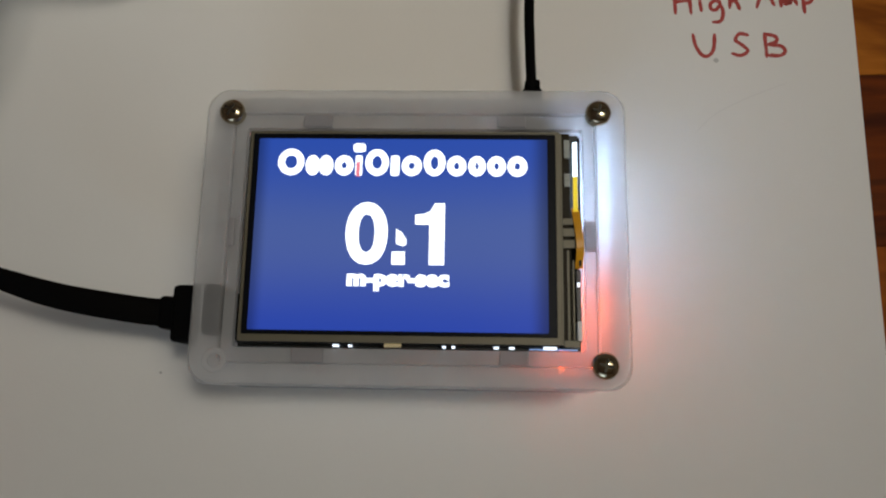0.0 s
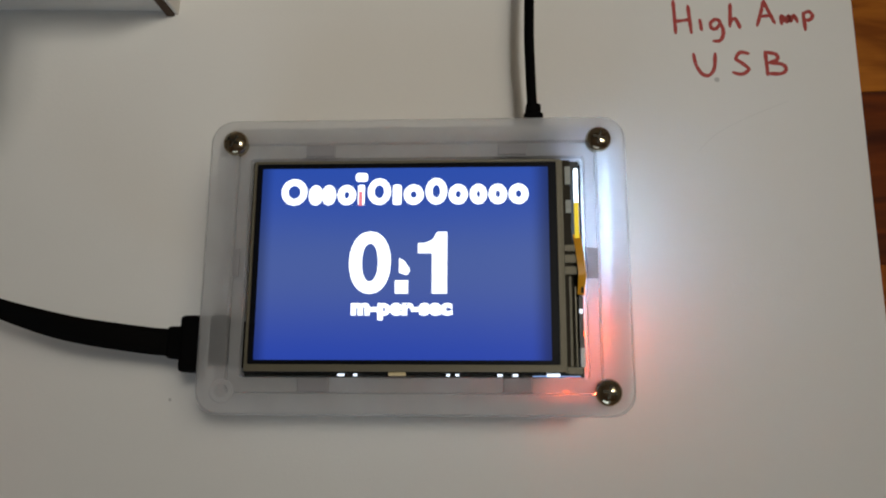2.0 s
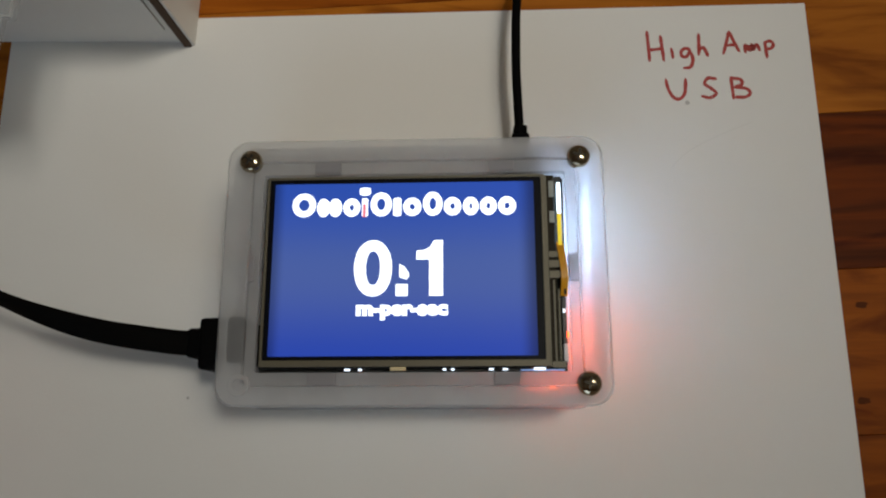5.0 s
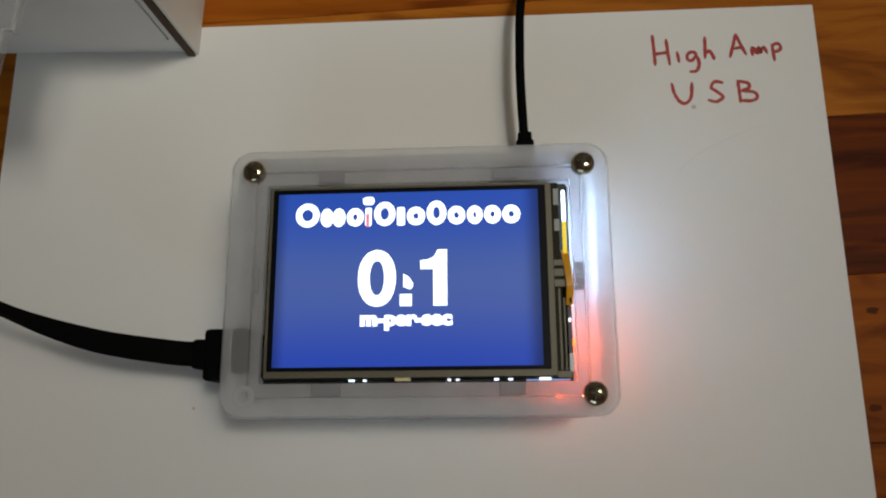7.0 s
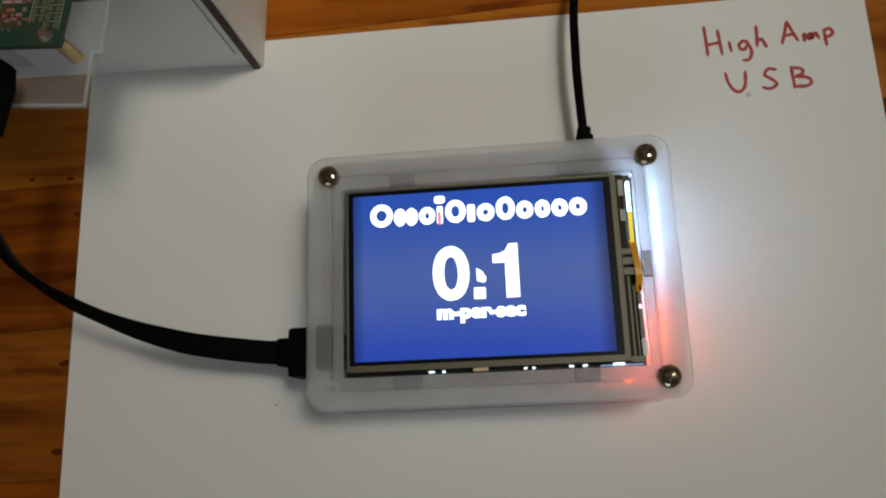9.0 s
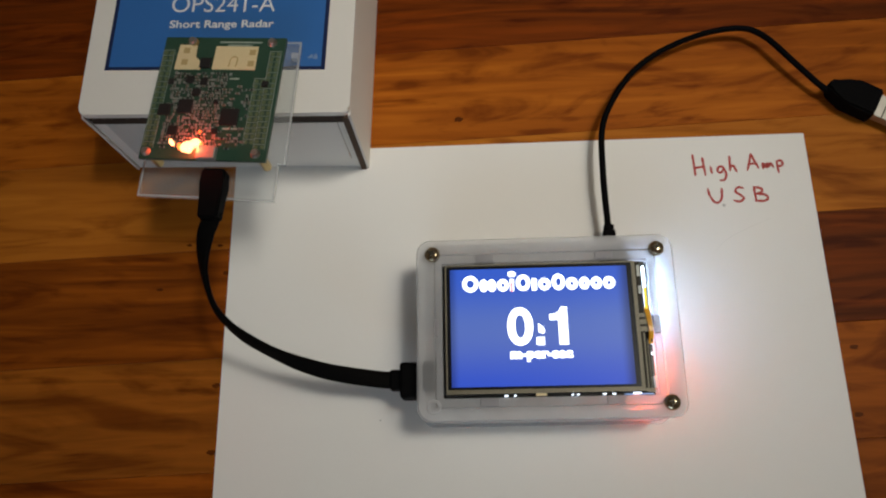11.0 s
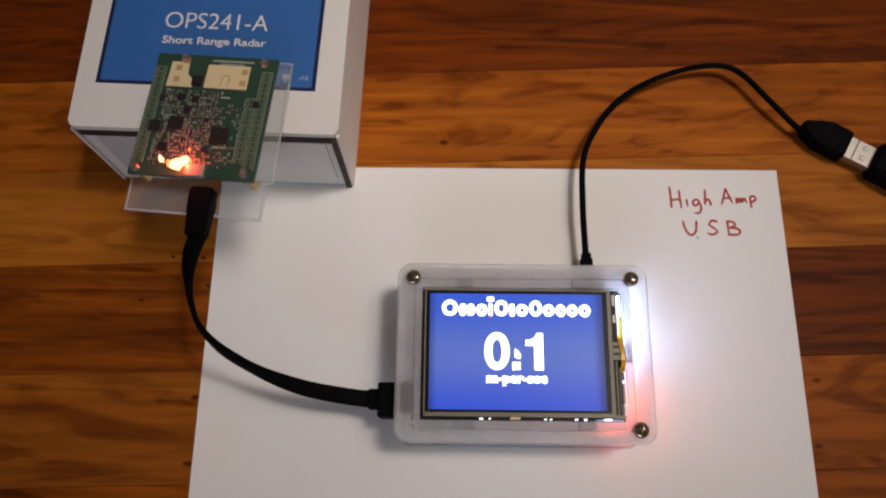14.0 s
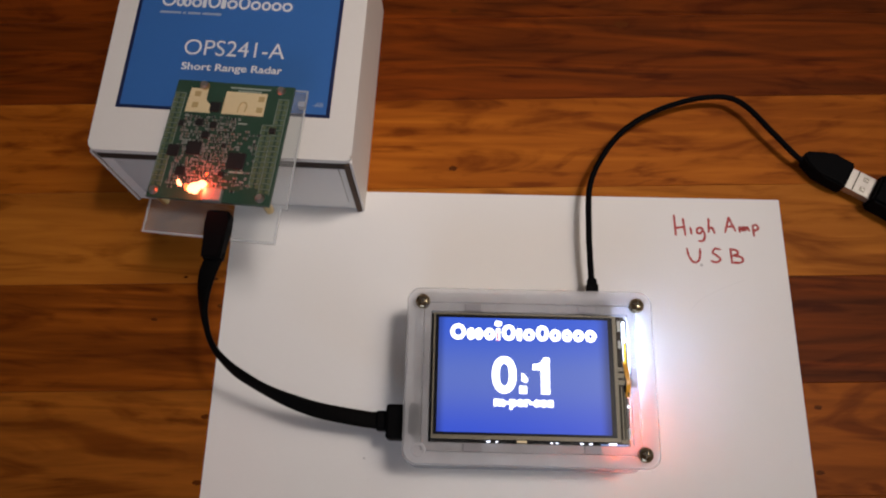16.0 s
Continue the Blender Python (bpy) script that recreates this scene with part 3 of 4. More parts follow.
def display_case():
    case = thing("display_case", 0, 0, 0.3, "frosted translucent plastic case on the paper, screwed at its corners", "case")
    outer = rounded(CX0, CX1, CY0, CY1, 6.0)
    part("bottom_plate", prism(rounded(CX0, CX1, CY0, CY1, 6.0), 0, 2.4), FROST, case)
    part("side_wall", ring(rounded(CX0 + 1.2, CX1 - 1.2, CY0 + 1.2, CY1 - 1.2, 5.2), rounded(CX0 + 3.6, CX1 - 3.6, CY0 + 3.6, CY1 - 3.6, 3.4), 2.4, 28.6, 0.1), FROST_WALL, case)
    part("top_frame", ring(outer, rounded(-39.2, 54.4, -31.2, 33.6, 1.6), 28.8, 32.0, 0.9), FROST, case)
    part("inner_frame", ring(rounded(-39.1, 54.3, -31.1, 33.5, 1.5), rounded(-36.2, 51.4, -27.4, 29.8, 0.8), 28.7, 31.0, 0.3), FROST, case)
    for x0, x1, y0, y1 in ((-21.1, -13.6, 30.2, 33.3), (29.4, 36.8, 30.2, 33.3), (-21.1, -13.2, -30.9, -27.4), (30.2, 37.2, -30.9, -27.4), (-39.2, -37.6, -1.9, 5.6), (51.4, 54.3, -2.4, 5.4)):
        part("clip", box(x0, x1, y0, y1, 29.2, 31.6, 0.25), FROST_DARK, case, "small snap clip of the frosted case")
    for x, y in ((-40.0, 33.8), (55.3, 33.8), (55.6, -30.7)):
        screw(case, x, y, 32.6)
    part("screw_hole", ring([(-39.9 + 3.0 * math.cos(a), -30.8 + 3.0 * math.sin(a)) for a in (math.tau * k / 24 for k in range(24))],
                            [(-39.9 + 1.7 * math.cos(a), -30.8 + 1.7 * math.sin(a)) for a in (math.tau * k / 24 for k in range(24))], 31.8, 32.5, 0.2), FROST, case, "empty screw hole")
    for x, y in ((-30, -22), (46, -22), (-30, 25), (46, 25)):
        part("standoff", disc(x, y, 2.4, 25.4, 2.6), FROST_WALL, case)
    part("status_indicator", box(47.6, 49.4, -30.8, -29.6, 2.4, 3.6, 0.2), LED_RED, case, "small red status light")
    part("power_indicator", box(52.6, 54.2, -15.0, -13.2, 2.4, 4.2, 0.2), LED_RED, case, "small red power light")


def touch_display():
    """The display module: a circuit board, a bezel, the lit screen with its words, and the flexible tail at its side."""
    disp = thing("touch_display", 0, 0, 0.3, "small touch display showing white digits on blue, in the case", "display")
    part("circuit_board", box(-36.0, 50.6, -27.0, 29.6, 25.4, 27.0, 0.2), BOARD_DARK, disp)
    part("module_body", box(-35.3, 45.4, -26.2, 28.9, 27.0, 30.8, 0.3), BLACK, disp)
    part("bezel", ring(rounded(-34.9, 45.5, -25.9, 28.9, 0.5), rounded(-34.1, 44.3, -24.1, 28.2, 0.4), 30.6, 31.5, 0.15), BEIGE, disp, "thin beige rim round the screen")
    part("black_border", ring(rounded(-34.1, 44.3, -24.1, 28.2, 0.4), rounded(-32.6, 42.2, -23.0, 26.9, 0.3), 30.7, 31.3, 0.05), BLACK, disp)
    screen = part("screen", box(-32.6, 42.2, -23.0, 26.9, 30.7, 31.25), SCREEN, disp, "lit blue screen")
    z = 31.27
    part("digit_zero", lettering("0", -9.0, 1.8, -6.4, 9.9, z, 0.05, 0.028), TEXT_GLOW, screen)
    part("decimal_point", box(2.9, 6.3, -6.3, -2.9, z, z + 0.05), TEXT_GLOW, screen)
    part("digit_one", prism([(12.3, -6.3), (16.2, -6.3), (16.2, 9.7), (13.6, 9.7), (12.5, 7.7), (10.9, 6.9), (8.7, 6.7), (8.7, 4.1), (12.3, 4.1)], z, z + 0.05), TEXT_GLOW, screen)
    part("unit_lettering", lettering("m-per-sec", -8.2, 17.6, -13.1, -8.6, z, 0.05, 0.065), TEXT_GLOW, screen)
    part("pointer_arrow", prism([(3.9, 2.9), (3.9, -0.9), (4.9, -1.3), (5.9, -1.6), (6.6, -0.9), (6.6, 0.2), (5.4, 2.0)], z + 0.06, z + 0.10), TEXT_GLOW, screen)
    # the maker's wordmark, as plain rounded bars
    for sign, a, b, tall in SIGNS:
        part("wordmark_bar", wordmark(sign, -27.4 + a * 1.015, -27.4 + b * 1.015, 16.9, 24.1 if tall else 22.4, z, 1.85), TEXT_GLOW, screen)
    part("wordmark_stem", box(-6.9, -6.0, 16.7, 20.6, z + 0.06, z + 0.1), TEXT_RED, screen, "thin red stem in the wordmark")
    part("wordmark_accent", prism(rounded(-7.9, -4.6, 23.2, 25.6, 0.9, 4), z + 0.06, z + 0.1), TEXT_GLOW, screen)
    # the flexible tail and the parts at the side
    part("flex_strip", box(45.55, 48.0, -26.0, 28.8, 28.0, 30.6, 0.1), BROWN_FILM, disp)
    for xa, xb, ya, yb in ((45.55, 45.95, -26.0, 28.6), (46.1, 49.0, 4.6, 6.2), (46.1, 49.0, 1.6, 3.6), (46.1, 49.0, -1.4, 0.6), (47.0, 47.5, -24.4, -2.0), (48.3, 48.7, -24.4, -4.6), (46.1, 49.8, -26.2, -24.6)):
        part("flex_trace", box(xa, xb, ya, yb, 30.6, 30.85), BEIGE, disp)
    part("flex_label", box(46.6, 48.0, 22.2, 27.0, 30.6, 30.8), SMD, disp)
    part("flex_chip", box(46.6, 48.0, 14.6, 18.0, 30.6, 30.8), SMD, disp)
    part("side_gap", box(50.0, 50.55, -6.0, 27.6, 27.0, 30.5), BLACK, disp)
    part("side_window", box(49.1, 49.9, 9.0, 26.6, 28.4, 30.2), LED_WHITE, disp, "bright white backlight edge")
    # the backlight coming through the tape is put into its own emission
    part("tape_strip", box(48.8, 49.9, 8.0, 17.4, 30.3, 30.6), KAPTON_GLOW, disp, "amber tape with the backlight put into its own glow")
    part("tape_fold", sweep(glide([(49.2, 9.0, 30.3), (49.8, 4.0, 31.2), (50.2, -1.5, 31.4), (50.0, -6.4, 29.6)], 6),
                            lambda t: [(-0.95, -0.1), (0.95, -0.1), (0.95, 0.1), (-0.95, 0.1)], [(1, 0.1, 0)] * 19), KAPTON, disp, "folded amber tape")
    part("connector", box(49.2, 50.4, -20.0, -7.0, 27.0, 30.4, 0.15), CHIP, disp)
    part("connector_end", box(49.3, 50.6, -24.6, -19.8, 27.0, 30.8, 0.15), WHITE_INK, disp)
    part("solder_lamp", box(49.4, 50.1, -11.2, -10.2, 30.4, 30.8), LED_SPOT, disp)
    # small glowing blocks along the lower rim
    for x, w in ((-10.4, 1.6), (-6.8, 0.9), (16.5, 0.9), (18.8, 0.9), (29.4, 1.3), (33.2, 1.3), (42.6, 3.2)):
        part("glow_spot", box(x - w / 2, x + w / 2, -26.9, -26.35 + (0.3 if w > 2 else 0), 29.4, 30.5, 0.1), LED_SPOT, disp)
    part("dim_glow_bar", box(37.5, 49.4, -27.0, -26.65, 29.0, 29.6, 0.1), LED_DIM, disp)
    part("metal_tab", box(1.6, 6.0, -26.95, -25.9, 30.0, 31.0, 0.2), GOLD, disp)


# ---- cables ----
def power_cable():
    """Thin round cable from the case's micro plug, over the paper and floor, to a plug in a dark socket."""
    cable = thing("power_cable", 40.3, 44, 9.6, "thin black round cable plugged into the frosted case", "cable")
    o = Vector((40.3, 44, 9.6))
    pts = [(40.3, 46, 9.9), (39.6, 62, 11.5), (39.4, 78, 12.5), (40.7, 99.7, 12), (46.8, 115.2, 11), (57.9, 131.2, 9.5), (73.2, 143.2, 8.5), (94, 152.2, 8),
           (113, 155.0, 8), (124.6, 150.4, 8), (137.6, 134.6, 8), (149.4, 121.4, 6.6), (155.6, 119.0, 5.4)]
    part("cord", tube([Vector(p) - o for p in pts], 1.5, 10, 8), RUBBER, cable, smooth=True)
    bm = bmesh.new()
    for k, (ya, yb, r) in enumerate(((52.6, 49.9, 2.2), (49.9, 41.0, 2.8))):
        add_box(bm, -r, r, yb - 44, ya - 44, -2.2, 2.2, 0.6)
    part("strain_relief", bm, RUBBER, cable)
    # height fitted to the camera's view, taller than such a plug is
    part("micro_plug", box(-5.0, 5.0, -13.0, -3.0, -3.6, 16.0, 1.2), RUBBER, cable, "black plug made tall to show dimly through the frosted case")
    plug = thing("usb_plug", 168.6, 113.1, 5.2, "black plug with a bright metal shell, end of the thin cable", "plug", turn=(0, 0, -30.0))
    bm = bmesh.new()
    add_prism(bm, [(-18.5, -2.2), (-15.5, -4.6), (-9.0, -6.6), (-4, -7.6), (5.6, -7.6), (5.6, 7.6), (-6.2, 8.0), (-7.6, 7.4), (-10.4, 4.6), (-16.5, 3.0), (-18.5, 1.8)], -4.6, 4.6)
    bmesh.ops.bevel(bm, geom=bm.edges[:], offset=0.9, segments=2, affect="EDGES")
    part("grip", bm, RUBBER, plug)
    shell = part("metal_shell", box(5.4, 23.0, -6.1, 6.1, -2.3, 2.3, 0.35), USB_METAL, plug, "bright nickel plug shell")
    # holes and groove are dark pads on the shell, their shade put into colour
    for y in (-2.9, 2.9):
        hole = part("shell_hole", box(12.4, 15.2, y - 1.3, y + 1.3, 2.2, 2.36, 0.1), HOLE_SHADE, shell)
        # the bright spot in each hole is put in as a pale nub
        part("bright_spot_nub", box(13.5, 14.6, y - 0.7, y + 0.5, 2.36, 2.7, 0.2), USB_BRIGHT, hole)
    part("shell_groove", box(9.2, 9.8, -6.0, 6.0, 2.2, 2.37), RECESS_SHADE, shell)
    sock = thing("usb_socket", 190.6, 100.4, 7.6, "black rubber socket housing that takes the plug, lying on the floor", "socket", turn=(0, 0, -30.0))
    bm = bmesh.new()
    add_prism(bm, [(-6.5, -8.6), (30, -9.8), (42, -6.0), (42, 6.0), (30, 9.8), (-6.5, 8.6)], -7.5, 5.0)
    bmesh.ops.bevel(bm, geom=bm.edges[:], offset=1.4, segments=3, affect="EDGES")
    part("housing", bm, RUBBER, sock)


def flat_profile(w, h, n=3):
    out = []
    for cx, cy, a0 in ((w - h, 0, -90), (-(w - h), 0, 90)):
        for k in range(n * 2 + 1):
            a = radians(a0 + 180 * k / (n * 2))
            out.append((cx + h * math.cos(a), cy + h * math.sin(a)))
    return out


def data_cable():
    """Flat black cable from the sensor board down to the case's side."""
    cable = thing("flat_data_cable", -59, -17.8, 22.3, "flat black cable curving from the sensor board to the case", "cable")
    o = np.array((-59, -17.8, 22.3))
    rows = [(-122.2, 42.0, 73.0, 1, 0.05, 0.0), (-123.8, 37.6, 72.0, 1, -0.1, 0.0), (-125.6, 33.2, 70.5, 1, -0.2, 0.1), (-126.9, 27.0, 68.0, 0.8, -0.1, 0.5), (-127.1, 19.9, 65.0, 0.5, -0.1, 0.9),
            (-126.5, 13.0, 60.0, 0.32, -0.1, 1.0), (-125.1, 7.4, 54.5, 0.28, -0.05, 1.0), (-121.8, 2.6, 48.0, 0.25, 0.1, 1.0), (-116.0, -2.2, 41.5, 0.2, 0.3, 0.9), (-106.8, -7.2, 35.0, 0.15, 0.4, 0.9),
            (-95.8, -11.5, 29.5, 0.1, 0.7, 0.65), (-82.9, -14.9, 25.0, 0.05, 0.95, 0.35), (-64.9, -17.4, 20.5, 0, 1, 0.05), (-56.3, -17.8, 18.5, 0, 1, 0)]
    line = glide(rows, 8)
    part("ribbon", sweep([q[:3] - o for q in line], lambda t: flat_profile(3.7 - 0.35 * math.sin(t * math.pi), 1.15), [tuple(q[3:]) for q in line]), RUBBER_FLAT, cable, smooth=True)
    part("case_plug", box(-54.8 - o[0], -45.8 - o[0], -25.9 - o[1], -11.0 - o[1], 11.5 - o[2], 25.2 - o[2], 1.2), RUBBER, cable, "black moulded plug")
    part("plug_neck", box(-59.4 - o[0], -54.4 - o[0], -22.2 - o[1], -13.6 - o[1], 14.4 - o[2], 22.0 - o[2], 0.9), RUBBER, cable)
    # shaped to fit the camera's view: it reaches up into the frosted frame
    part("plug_shell", box(-44.6 - o[0], -39.6 - o[0], -24.4 - o[1], -11.6 - o[1], 11.5 - o[2], 31.3 - o[2], 1.2), RUBBER, cable, "dark plug shell raised into the frosted frame to show through it")
    bm = bmesh.new()
    add_prism(bm, [(-3.9, -10.5), (3.9, -10.5), (4.8, 4), (4.8, 10.2), (-4.8, 10.2), (-4.8, 4)], -3.6, 3.6)
    bmesh.ops.bevel(bm, geom=bm.edges[:], offset=0.9, segments=2, affect="EDGES")
    bmesh.ops.rotate(bm, verts=bm.verts, cent=(0, 0, 0), matrix=Matrix.Rotation(radians(-3.5), 3, "Z"))
    bmesh.ops.translate(bm, vec=Vector((-123.0, 48.4, 73.0)) - Vector(o), verts=bm.verts)
    part("sensor_plug", bm, RUBBER, cable, "black moulded micro plug")


# ---- the carton and the sensor board on it ----
def carton():
    c = thing("carton", -129.6, 151.5, 0, "white corrugated mailer carton with a blue printed label", "box", turn=(0, 0, -1.7))
    W, D, H = 58.8, 61.5, 59.5
    lid = prism(rounded(-W, W, -D + 1.0, D, 3.4, 5), H - 3.2, H)
    bmesh.ops.bevel(lid, geom=[e for e in lid.edges if all(v.co.z > H - 0.1 for v in e.verts)], offset=0.5, segments=2, affect="EDGES")
    part("lid", lid, CARD, c)
    part("front_panel", box(-W + 1.4, W - 5.3, -D + 2.2, -D + 5.0, 0, H - 9.6, 0.3), CARD, c)
    tab = [(-24.0, 4.0), (47.0, 4.0), (51.6, 10.0), (51.6, H - 10.2), (-24.0, H - 10.2)]
    flap = prism(tab, 0, 0.9)
    bmesh.ops.rotate(flap, verts=flap.verts, cent=(0, 0, 0), matrix=Matrix.Rotation(radians(90), 3, "X"))
    bmesh.ops.translate(flap, vec=(0, -D + 2.18, 0), verts=flap.verts)
    part("tuck_flap", flap, CARD, c, "white tuck flap with a slanted corner")
    tape = box(-W + 7.0, -22.0, -D + 2.02, -D + 2.14, 9.0, H - 11.0)
    part("clear_tape", tape, ACRYLIC, c, "glossy clear tape over the front")
    # near-black strip set nearly flush, painting in the shade of the open slot
    part("front_gap_shade", box(-W + 2.4, W - 5.4, -D + 1.2, -D + 5.4, H - 9.5, H - 2.9, 0.3), SLOT_SHADE, c, "dark strip painting in the shade of the slot under the lid")
    for s in (-1, 1):
        part("side_panel", box(min(s * W, s * (W - 1.3)), max(s * W, s * (W - 1.3)), -D + 1.0, D - 0.4, 0, H - 3.2, 0.4), CARD, c)
    part("side_lining", box(W - 5.2, W - 3.9, -D + 1.6, D - 3.6, 0, H - 9.4, 0.3), CARD, c)
    part("raw_edge", box(W - 3.85, W - 1.35, -D + 0.4, D - 3.6, 0, H - 4.0), KRAFT, c, "brown raw corrugated edge")
    part("corner_tuck", box(W - 7.0, W - 2.4, -D + 0.6, -D + 4.2, H - 9.2, H - 2.8, 0.9), SLOT_SHADE, c, "folded corner of the lid in the painted slot shade")
    # the scored fold along the lid's side
    for k in range(52):
        y = -D + 2.4 + k * (2 * D - 5) / 52
        part("score_mark", box(W - 0.55, W - 0.12, y, y + 1.1, H - 0.5, H - 0.12), KRAFT_PALE, c)
    part("back_panel", box(-W + 3.1, W - 3.1, D - 3.4, D - 0.4, 0, H - 3.2), CARD, c)
    border = part("label", box(-49.6, 47.6, -39.6, 57.0, H, H + 0.15), LABEL_NAVY, c, "blue printed label with a navy border")
    part("label_field", box(-47.8, 45.8, -38.0, 55.2, H + 0.15, H + 0.25), LABEL_BLUE, border)
    z = H + 0.26
    border.rotation_euler[2] = radians(-0.6)
    part("model_lettering", lettering("OPS241-A", -23.6, 23.2, -10.6, -2.4, z, 0.05, -0.004), WHITE_INK, border)
    part("title_lettering", lettering("Short Range Radar", -23.4, 23.4, -19.8, -14.8, z, 0.05, 0.02), WHITE_INK, border)
    part("code_lettering", lettering("-AB", 39.6, 44.0, -34.4, -32.2, z, 0.05, 0.01), DIM_INK, border)
    for sign, a, b, tall in SIGNS:
        part("wordmark_bar", wordmark(sign, -38.6 + a * 0.98, -38.6 + b * 0.98, 15.2, 22.2 if tall else 20.2, z, 1.1), WHITE_INK, border)
    for xa, xb in ((-38.4, -28.6), (-27.6, -26.2), (-25.2, -19.4), (-18.4, -9.4)):
        part("tagline_bar", box(xa, xb, 11.2, 12.4, z, z + 0.05), DIM_INK, border)


def sensor_stand():
    """Clear acrylic plate that lies on the carton and reaches out over its front."""
    s = thing("acrylic_plate", -127.2, 86.0, 59.85, "clear acrylic plate lying on the carton under the sensor board", "plate", turn=(0, 0, -4.6))
    shape = [(-28.0, -34.6), (28.0, -34.6), (28.0, -18.5), (30.6, -18.5), (30.6, 38), (-28.0, 38)]
    part("sheet", prism(shape, 0, 3.0), ACRYLIC, s)
    for (xa, ya), (xb, yb) in zip(shape, shape[1:] + shape[:1]):
        part("polished_edge", box(min(xa, xb) - 0.35, max(xa, xb) + 0.35, min(ya, yb) - 0.35, max(ya, yb) + 0.35, 2.4, 3.3, 0.1), ACRYLIC_EDGE, s)
    for x, y in ((-21.4, -20.3), (23.8, -20.1), (-11.8, 31.2), (22.6, 31.2)):
        part("post", disc(x, y, 3.0, 12.2, 1.9, 1.9, 12), BRASS, s)
    part("nub", box(28.0, 31.0, 28.6, 31.4, 3.0, 6.2, 0.4), ACRYLIC_EDGE, s, "small clear peg on the plate")
    return s


def sensor_board():
    b = thing("sensor_board", -125.6, 91.2, 72.6, "green radar sensor circuit board with cream antennas and lit red light", "circuit board", turn=(-3.0, -2.6, -5.0))
    W, H = 26.2, 28.6
    part("board", box(-W, W, -H, H, -0.8, 0.8, 0.15), GREEN, b)
    for x0, x1, y0, y1 in ((-19.6, -10.0, 12.6, 24.6), (-3.4, 15.0, 12.8, 24.0)):
        if x0 < -15:
            shape = [(x0, y0), (x1 + 1.6, y0), (x1 + 1.8, y0 + 3.2), (x1 - 1.4, y0 + 6.4), (x1 - 1.6, y1), (x0 + 0.4, y1)]
        else:
            shape = [(x0, y0), (x1, y0), (x1, y1), (x0 + 0.2, y1)]
        plate = part("antenna", prism(shape, 0.8, 1.15), GOLD, b, "cream antenna patch")
        for px, py in ((x0 + 2.6, y0 + 2.2), (x0 + 2.6, y1 - 4.2)) if x0 < -15 else ((x1 - 3.4, y0 + 1.6), (x1 - 3.4, y1 - 4.2)):
            part("antenna_pad", box(px, px + 2.6, py, py + 2.6, 1.15, 1.25), GOLD_DARK, plate)
    part("antenna_feed", tube([(3.6, 14.0, 1.2), (4.2, 18.0, 1.2), (5.8, 19.0, 1.2), (7.0, 17.6, 1.2), (6.6, 14.2, 1.2)], 0.3, 6, 4), GOLD_DARK, b)
    for x, y, w in ((-6.4, 15.6, 4.6), (-19.4, 6.6, 2.4), (-11.4, 7.6, 3.2), (-5.2, 6.6, 3.0), (-7.6, 1.6, 3.2), (-19.6, -6.6, 5.0), (-11.0, -5.0, 6.2), (8.4, -9.6, 7.4), (-14.2, -16.2, 4.0),
                    (1.6, -2.8, 2.0), (20.6, 6.0, 2.6), (3.4, -16.2, 2.6)):
        part("chip", box(x - w / 2, x + w / 2, y - w / 2, y + w / 2, 0.8, 1.9, 0.15), CHIP, b)
    for x, y in ((-23.6, -25.6), (21.6, -25.4), (-14.0, 26.4), (20.4, 26.2)):
        part("board_screw", disc(x, y, 0.8, 2.4, 2.1, 1.3, 14), USB_METAL, b, "small bright screw head")
    # two double rows of plated header holes along each side, each pair framed in white print
    for x, y0, count in ((-23.4, -22.5, 18), (18.0, -20.4, 12), (22.6, -22.5, 18)):
        rows, frames = bmesh.new(), bmesh.new()
        for k in range(count):
            y = y0 + k * 2.54
            for dx in (-1.25, 1.25):
                add_disc(rows, x + dx, y, 0.8, 1.0, 0.85, 0.85, 8)
            add_box(frames, x - 2.3, x + 2.3, y + 1.2, y + 1.38, 0.8, 0.9)
        for dx in (-2.4, 2.2):
            add_box(frames, x + dx, x + dx + 0.2, y0 - 1.3, y0 + count * 2.54 - 1.2, 0.8, 0.91)
        tagged(part("header_hole", rows, TRACE, b, "plated header holes"), kind="stuff")
        tagged(part("silkscreen", frames, SILK, b, "white printed frames round the holes"), kind="stuff")
    for x0, x1, y in ((-2.0, 16.0, 26.2), (1.5, 12.0, 24.7), (-19.0, -16.0, 10.8), (5.0, 9.0, 8.6), (-17.5, -13.5, -1.2), (6.0, 12.6, -14.6)):
        part("print_bar", box(x0, x1, y - 0.4, y + 0.4, 0.8, 0.88), SILK, b)
    # small components: rows of resistors and capacitors with tinned ends, close-set over the middle
    rng = random.Random(5)
    bits, dark, tan = bmesh.new(), bmesh.new(), bmesh.new()
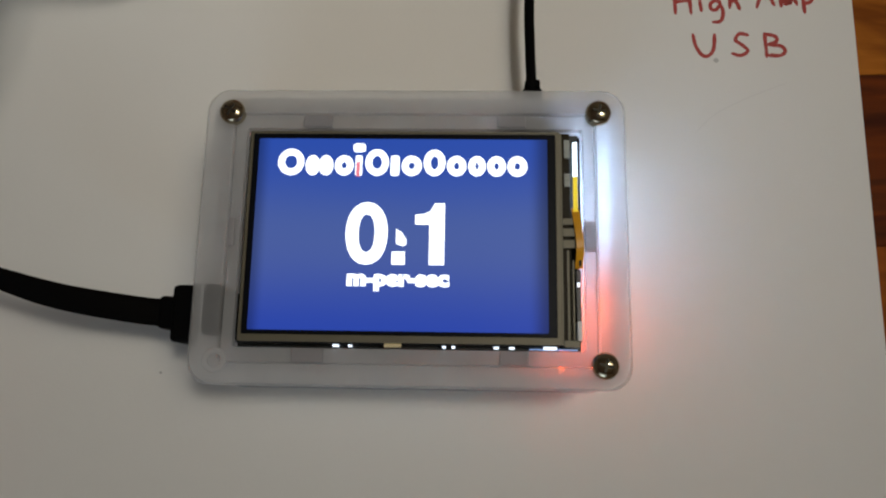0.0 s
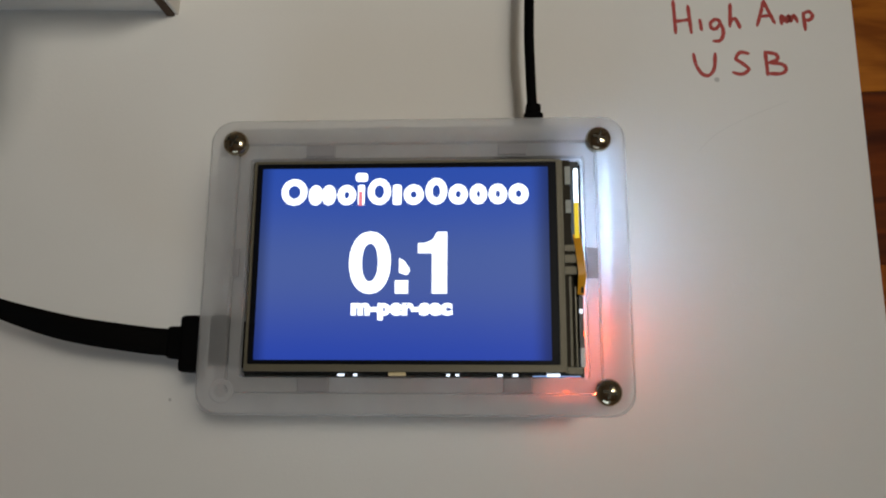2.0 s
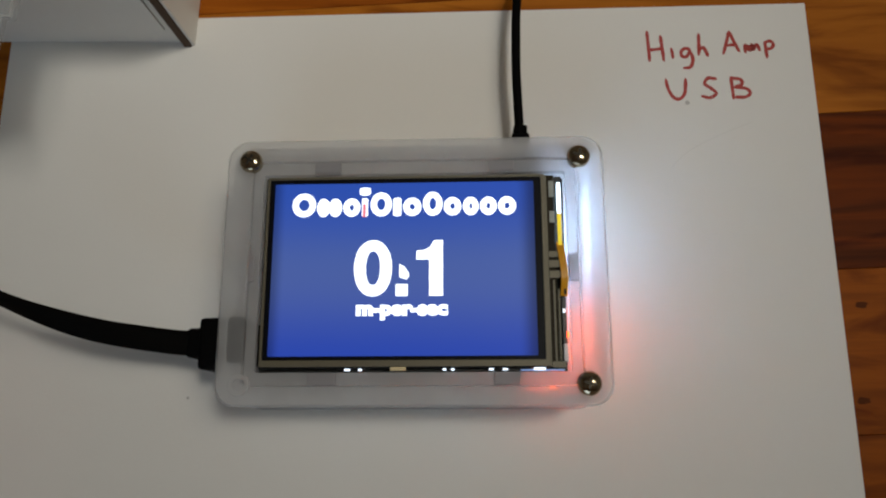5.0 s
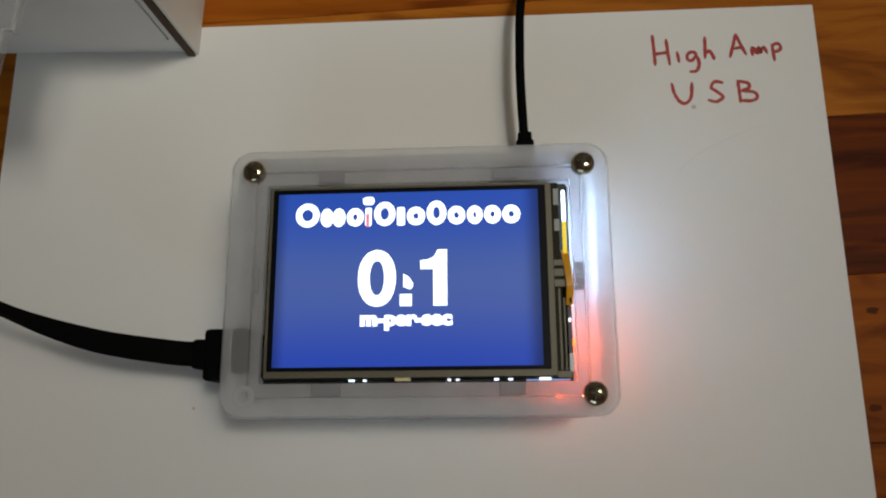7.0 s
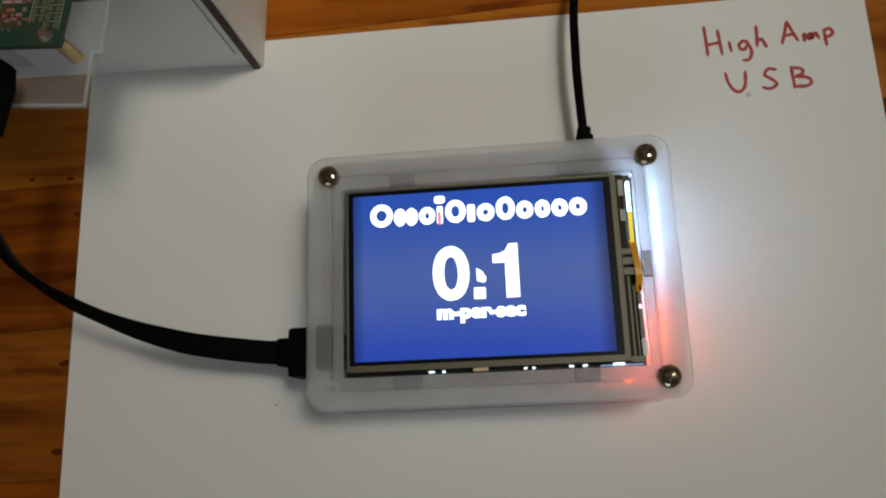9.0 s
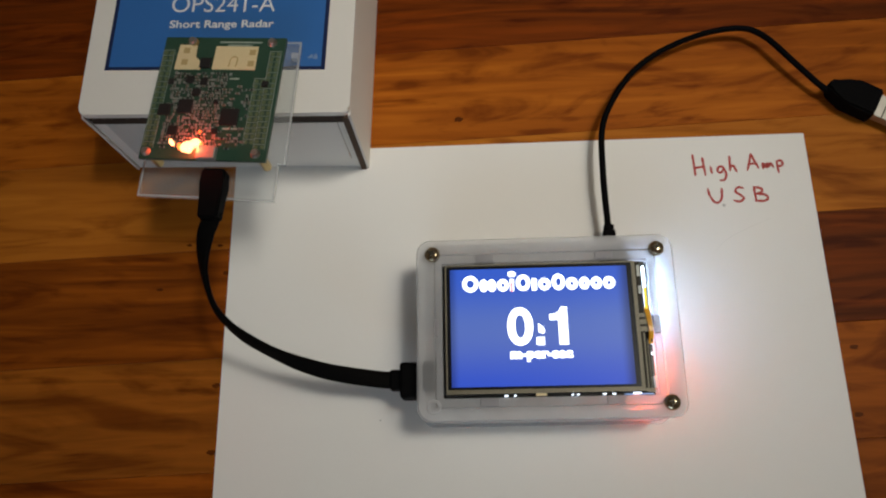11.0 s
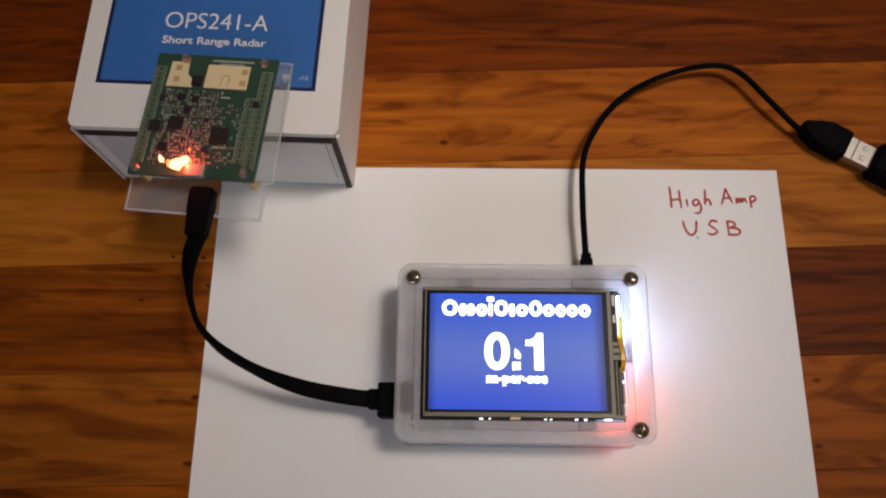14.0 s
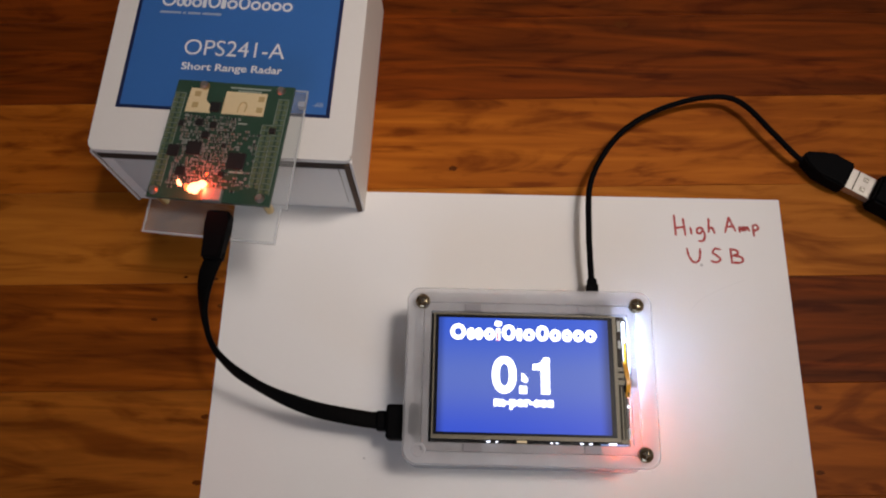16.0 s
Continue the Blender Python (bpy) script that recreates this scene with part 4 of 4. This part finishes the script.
    for row in range(24):
        y = 10.6 - row * 1.48
        x = -19.4 + rng.uniform(0, 1.5)
        while x < (15.0 if row > 3 else 5.0):
            w, h = rng.choice(((0.7, 1.1), (1.3, 0.7), (0.9, 1.2), (1.8, 0.8)))
            if rng.random() < (0.85 if x < 4 else 0.4):
                cx, cy = x + w / 2, y + rng.uniform(-0.25, 0.25)
                add_box(rng.choice((dark, tan, bits)), cx - w * 0.3, cx + w * 0.3, cy - h / 2, cy + h / 2, 0.8, 1.4)
                for e in (-1, 1):
                    add_box(bits, cx + e * w * 0.42 - w * 0.12, cx + e * w * 0.42 + w * 0.12, cy - h / 2, cy + h / 2, 0.8, 1.36)
            x += w + rng.uniform(0.35, 1.3)
    tagged(part("solder_clutter", bits, SMD, b), kind="stuff")
    tagged(part("dark_clutter", dark, CHIP, b), kind="stuff")
    tagged(part("capacitor_clutter", tan, CERAMIC, b), kind="stuff")
    part("micro_socket", box(-1.6, 6.2, -29.2, -23.4, 0.8, 3.4, 0.4), SMD, b, "metal micro socket")
    # discs are wider than the lights, so their bloom is put into the shape
    for x, y, w, h, turn, m in ((-13.4, -21.6, 0.9, 2.0, 30, LED_HOT), (-9.9, -23.2, 0.8, 1.5, 0, LED_RED), (-6.6, -23.1, 3.2, 2.4, 20, LED_HOT), (-3.6, -21.6, 2.3, 2.2, 10, LED_HOT), (-5.8, -25.0, 1.2, 1.0, 0, LED_HOT),
                             (-1.2, -23.2, 0.5, 2.2, -8, LED_RED), (-2.6, -16.8, 0.3, 0.8, 0, LED_RED)):
        bm = disc(0, 0, 0.8, 1.9, 1.0, 0.8, 14)
        bmesh.ops.scale(bm, vec=(w, h, 1), verts=bm.verts)
        bmesh.ops.rotate(bm, verts=bm.verts, cent=(0, 0, 0), matrix=Matrix.Rotation(radians(turn), 3, "Z"))
        bmesh.ops.translate(bm, vec=(x, y, 0), verts=bm.verts)
        part("indicator", bm, m, b, "lit red light, widened to hold its bloom")


room()
display_case()
touch_display()
power_cable()
data_cable()
carton()
sensor_stand()
sensor_board()
paper_sheet()
wood_floor()
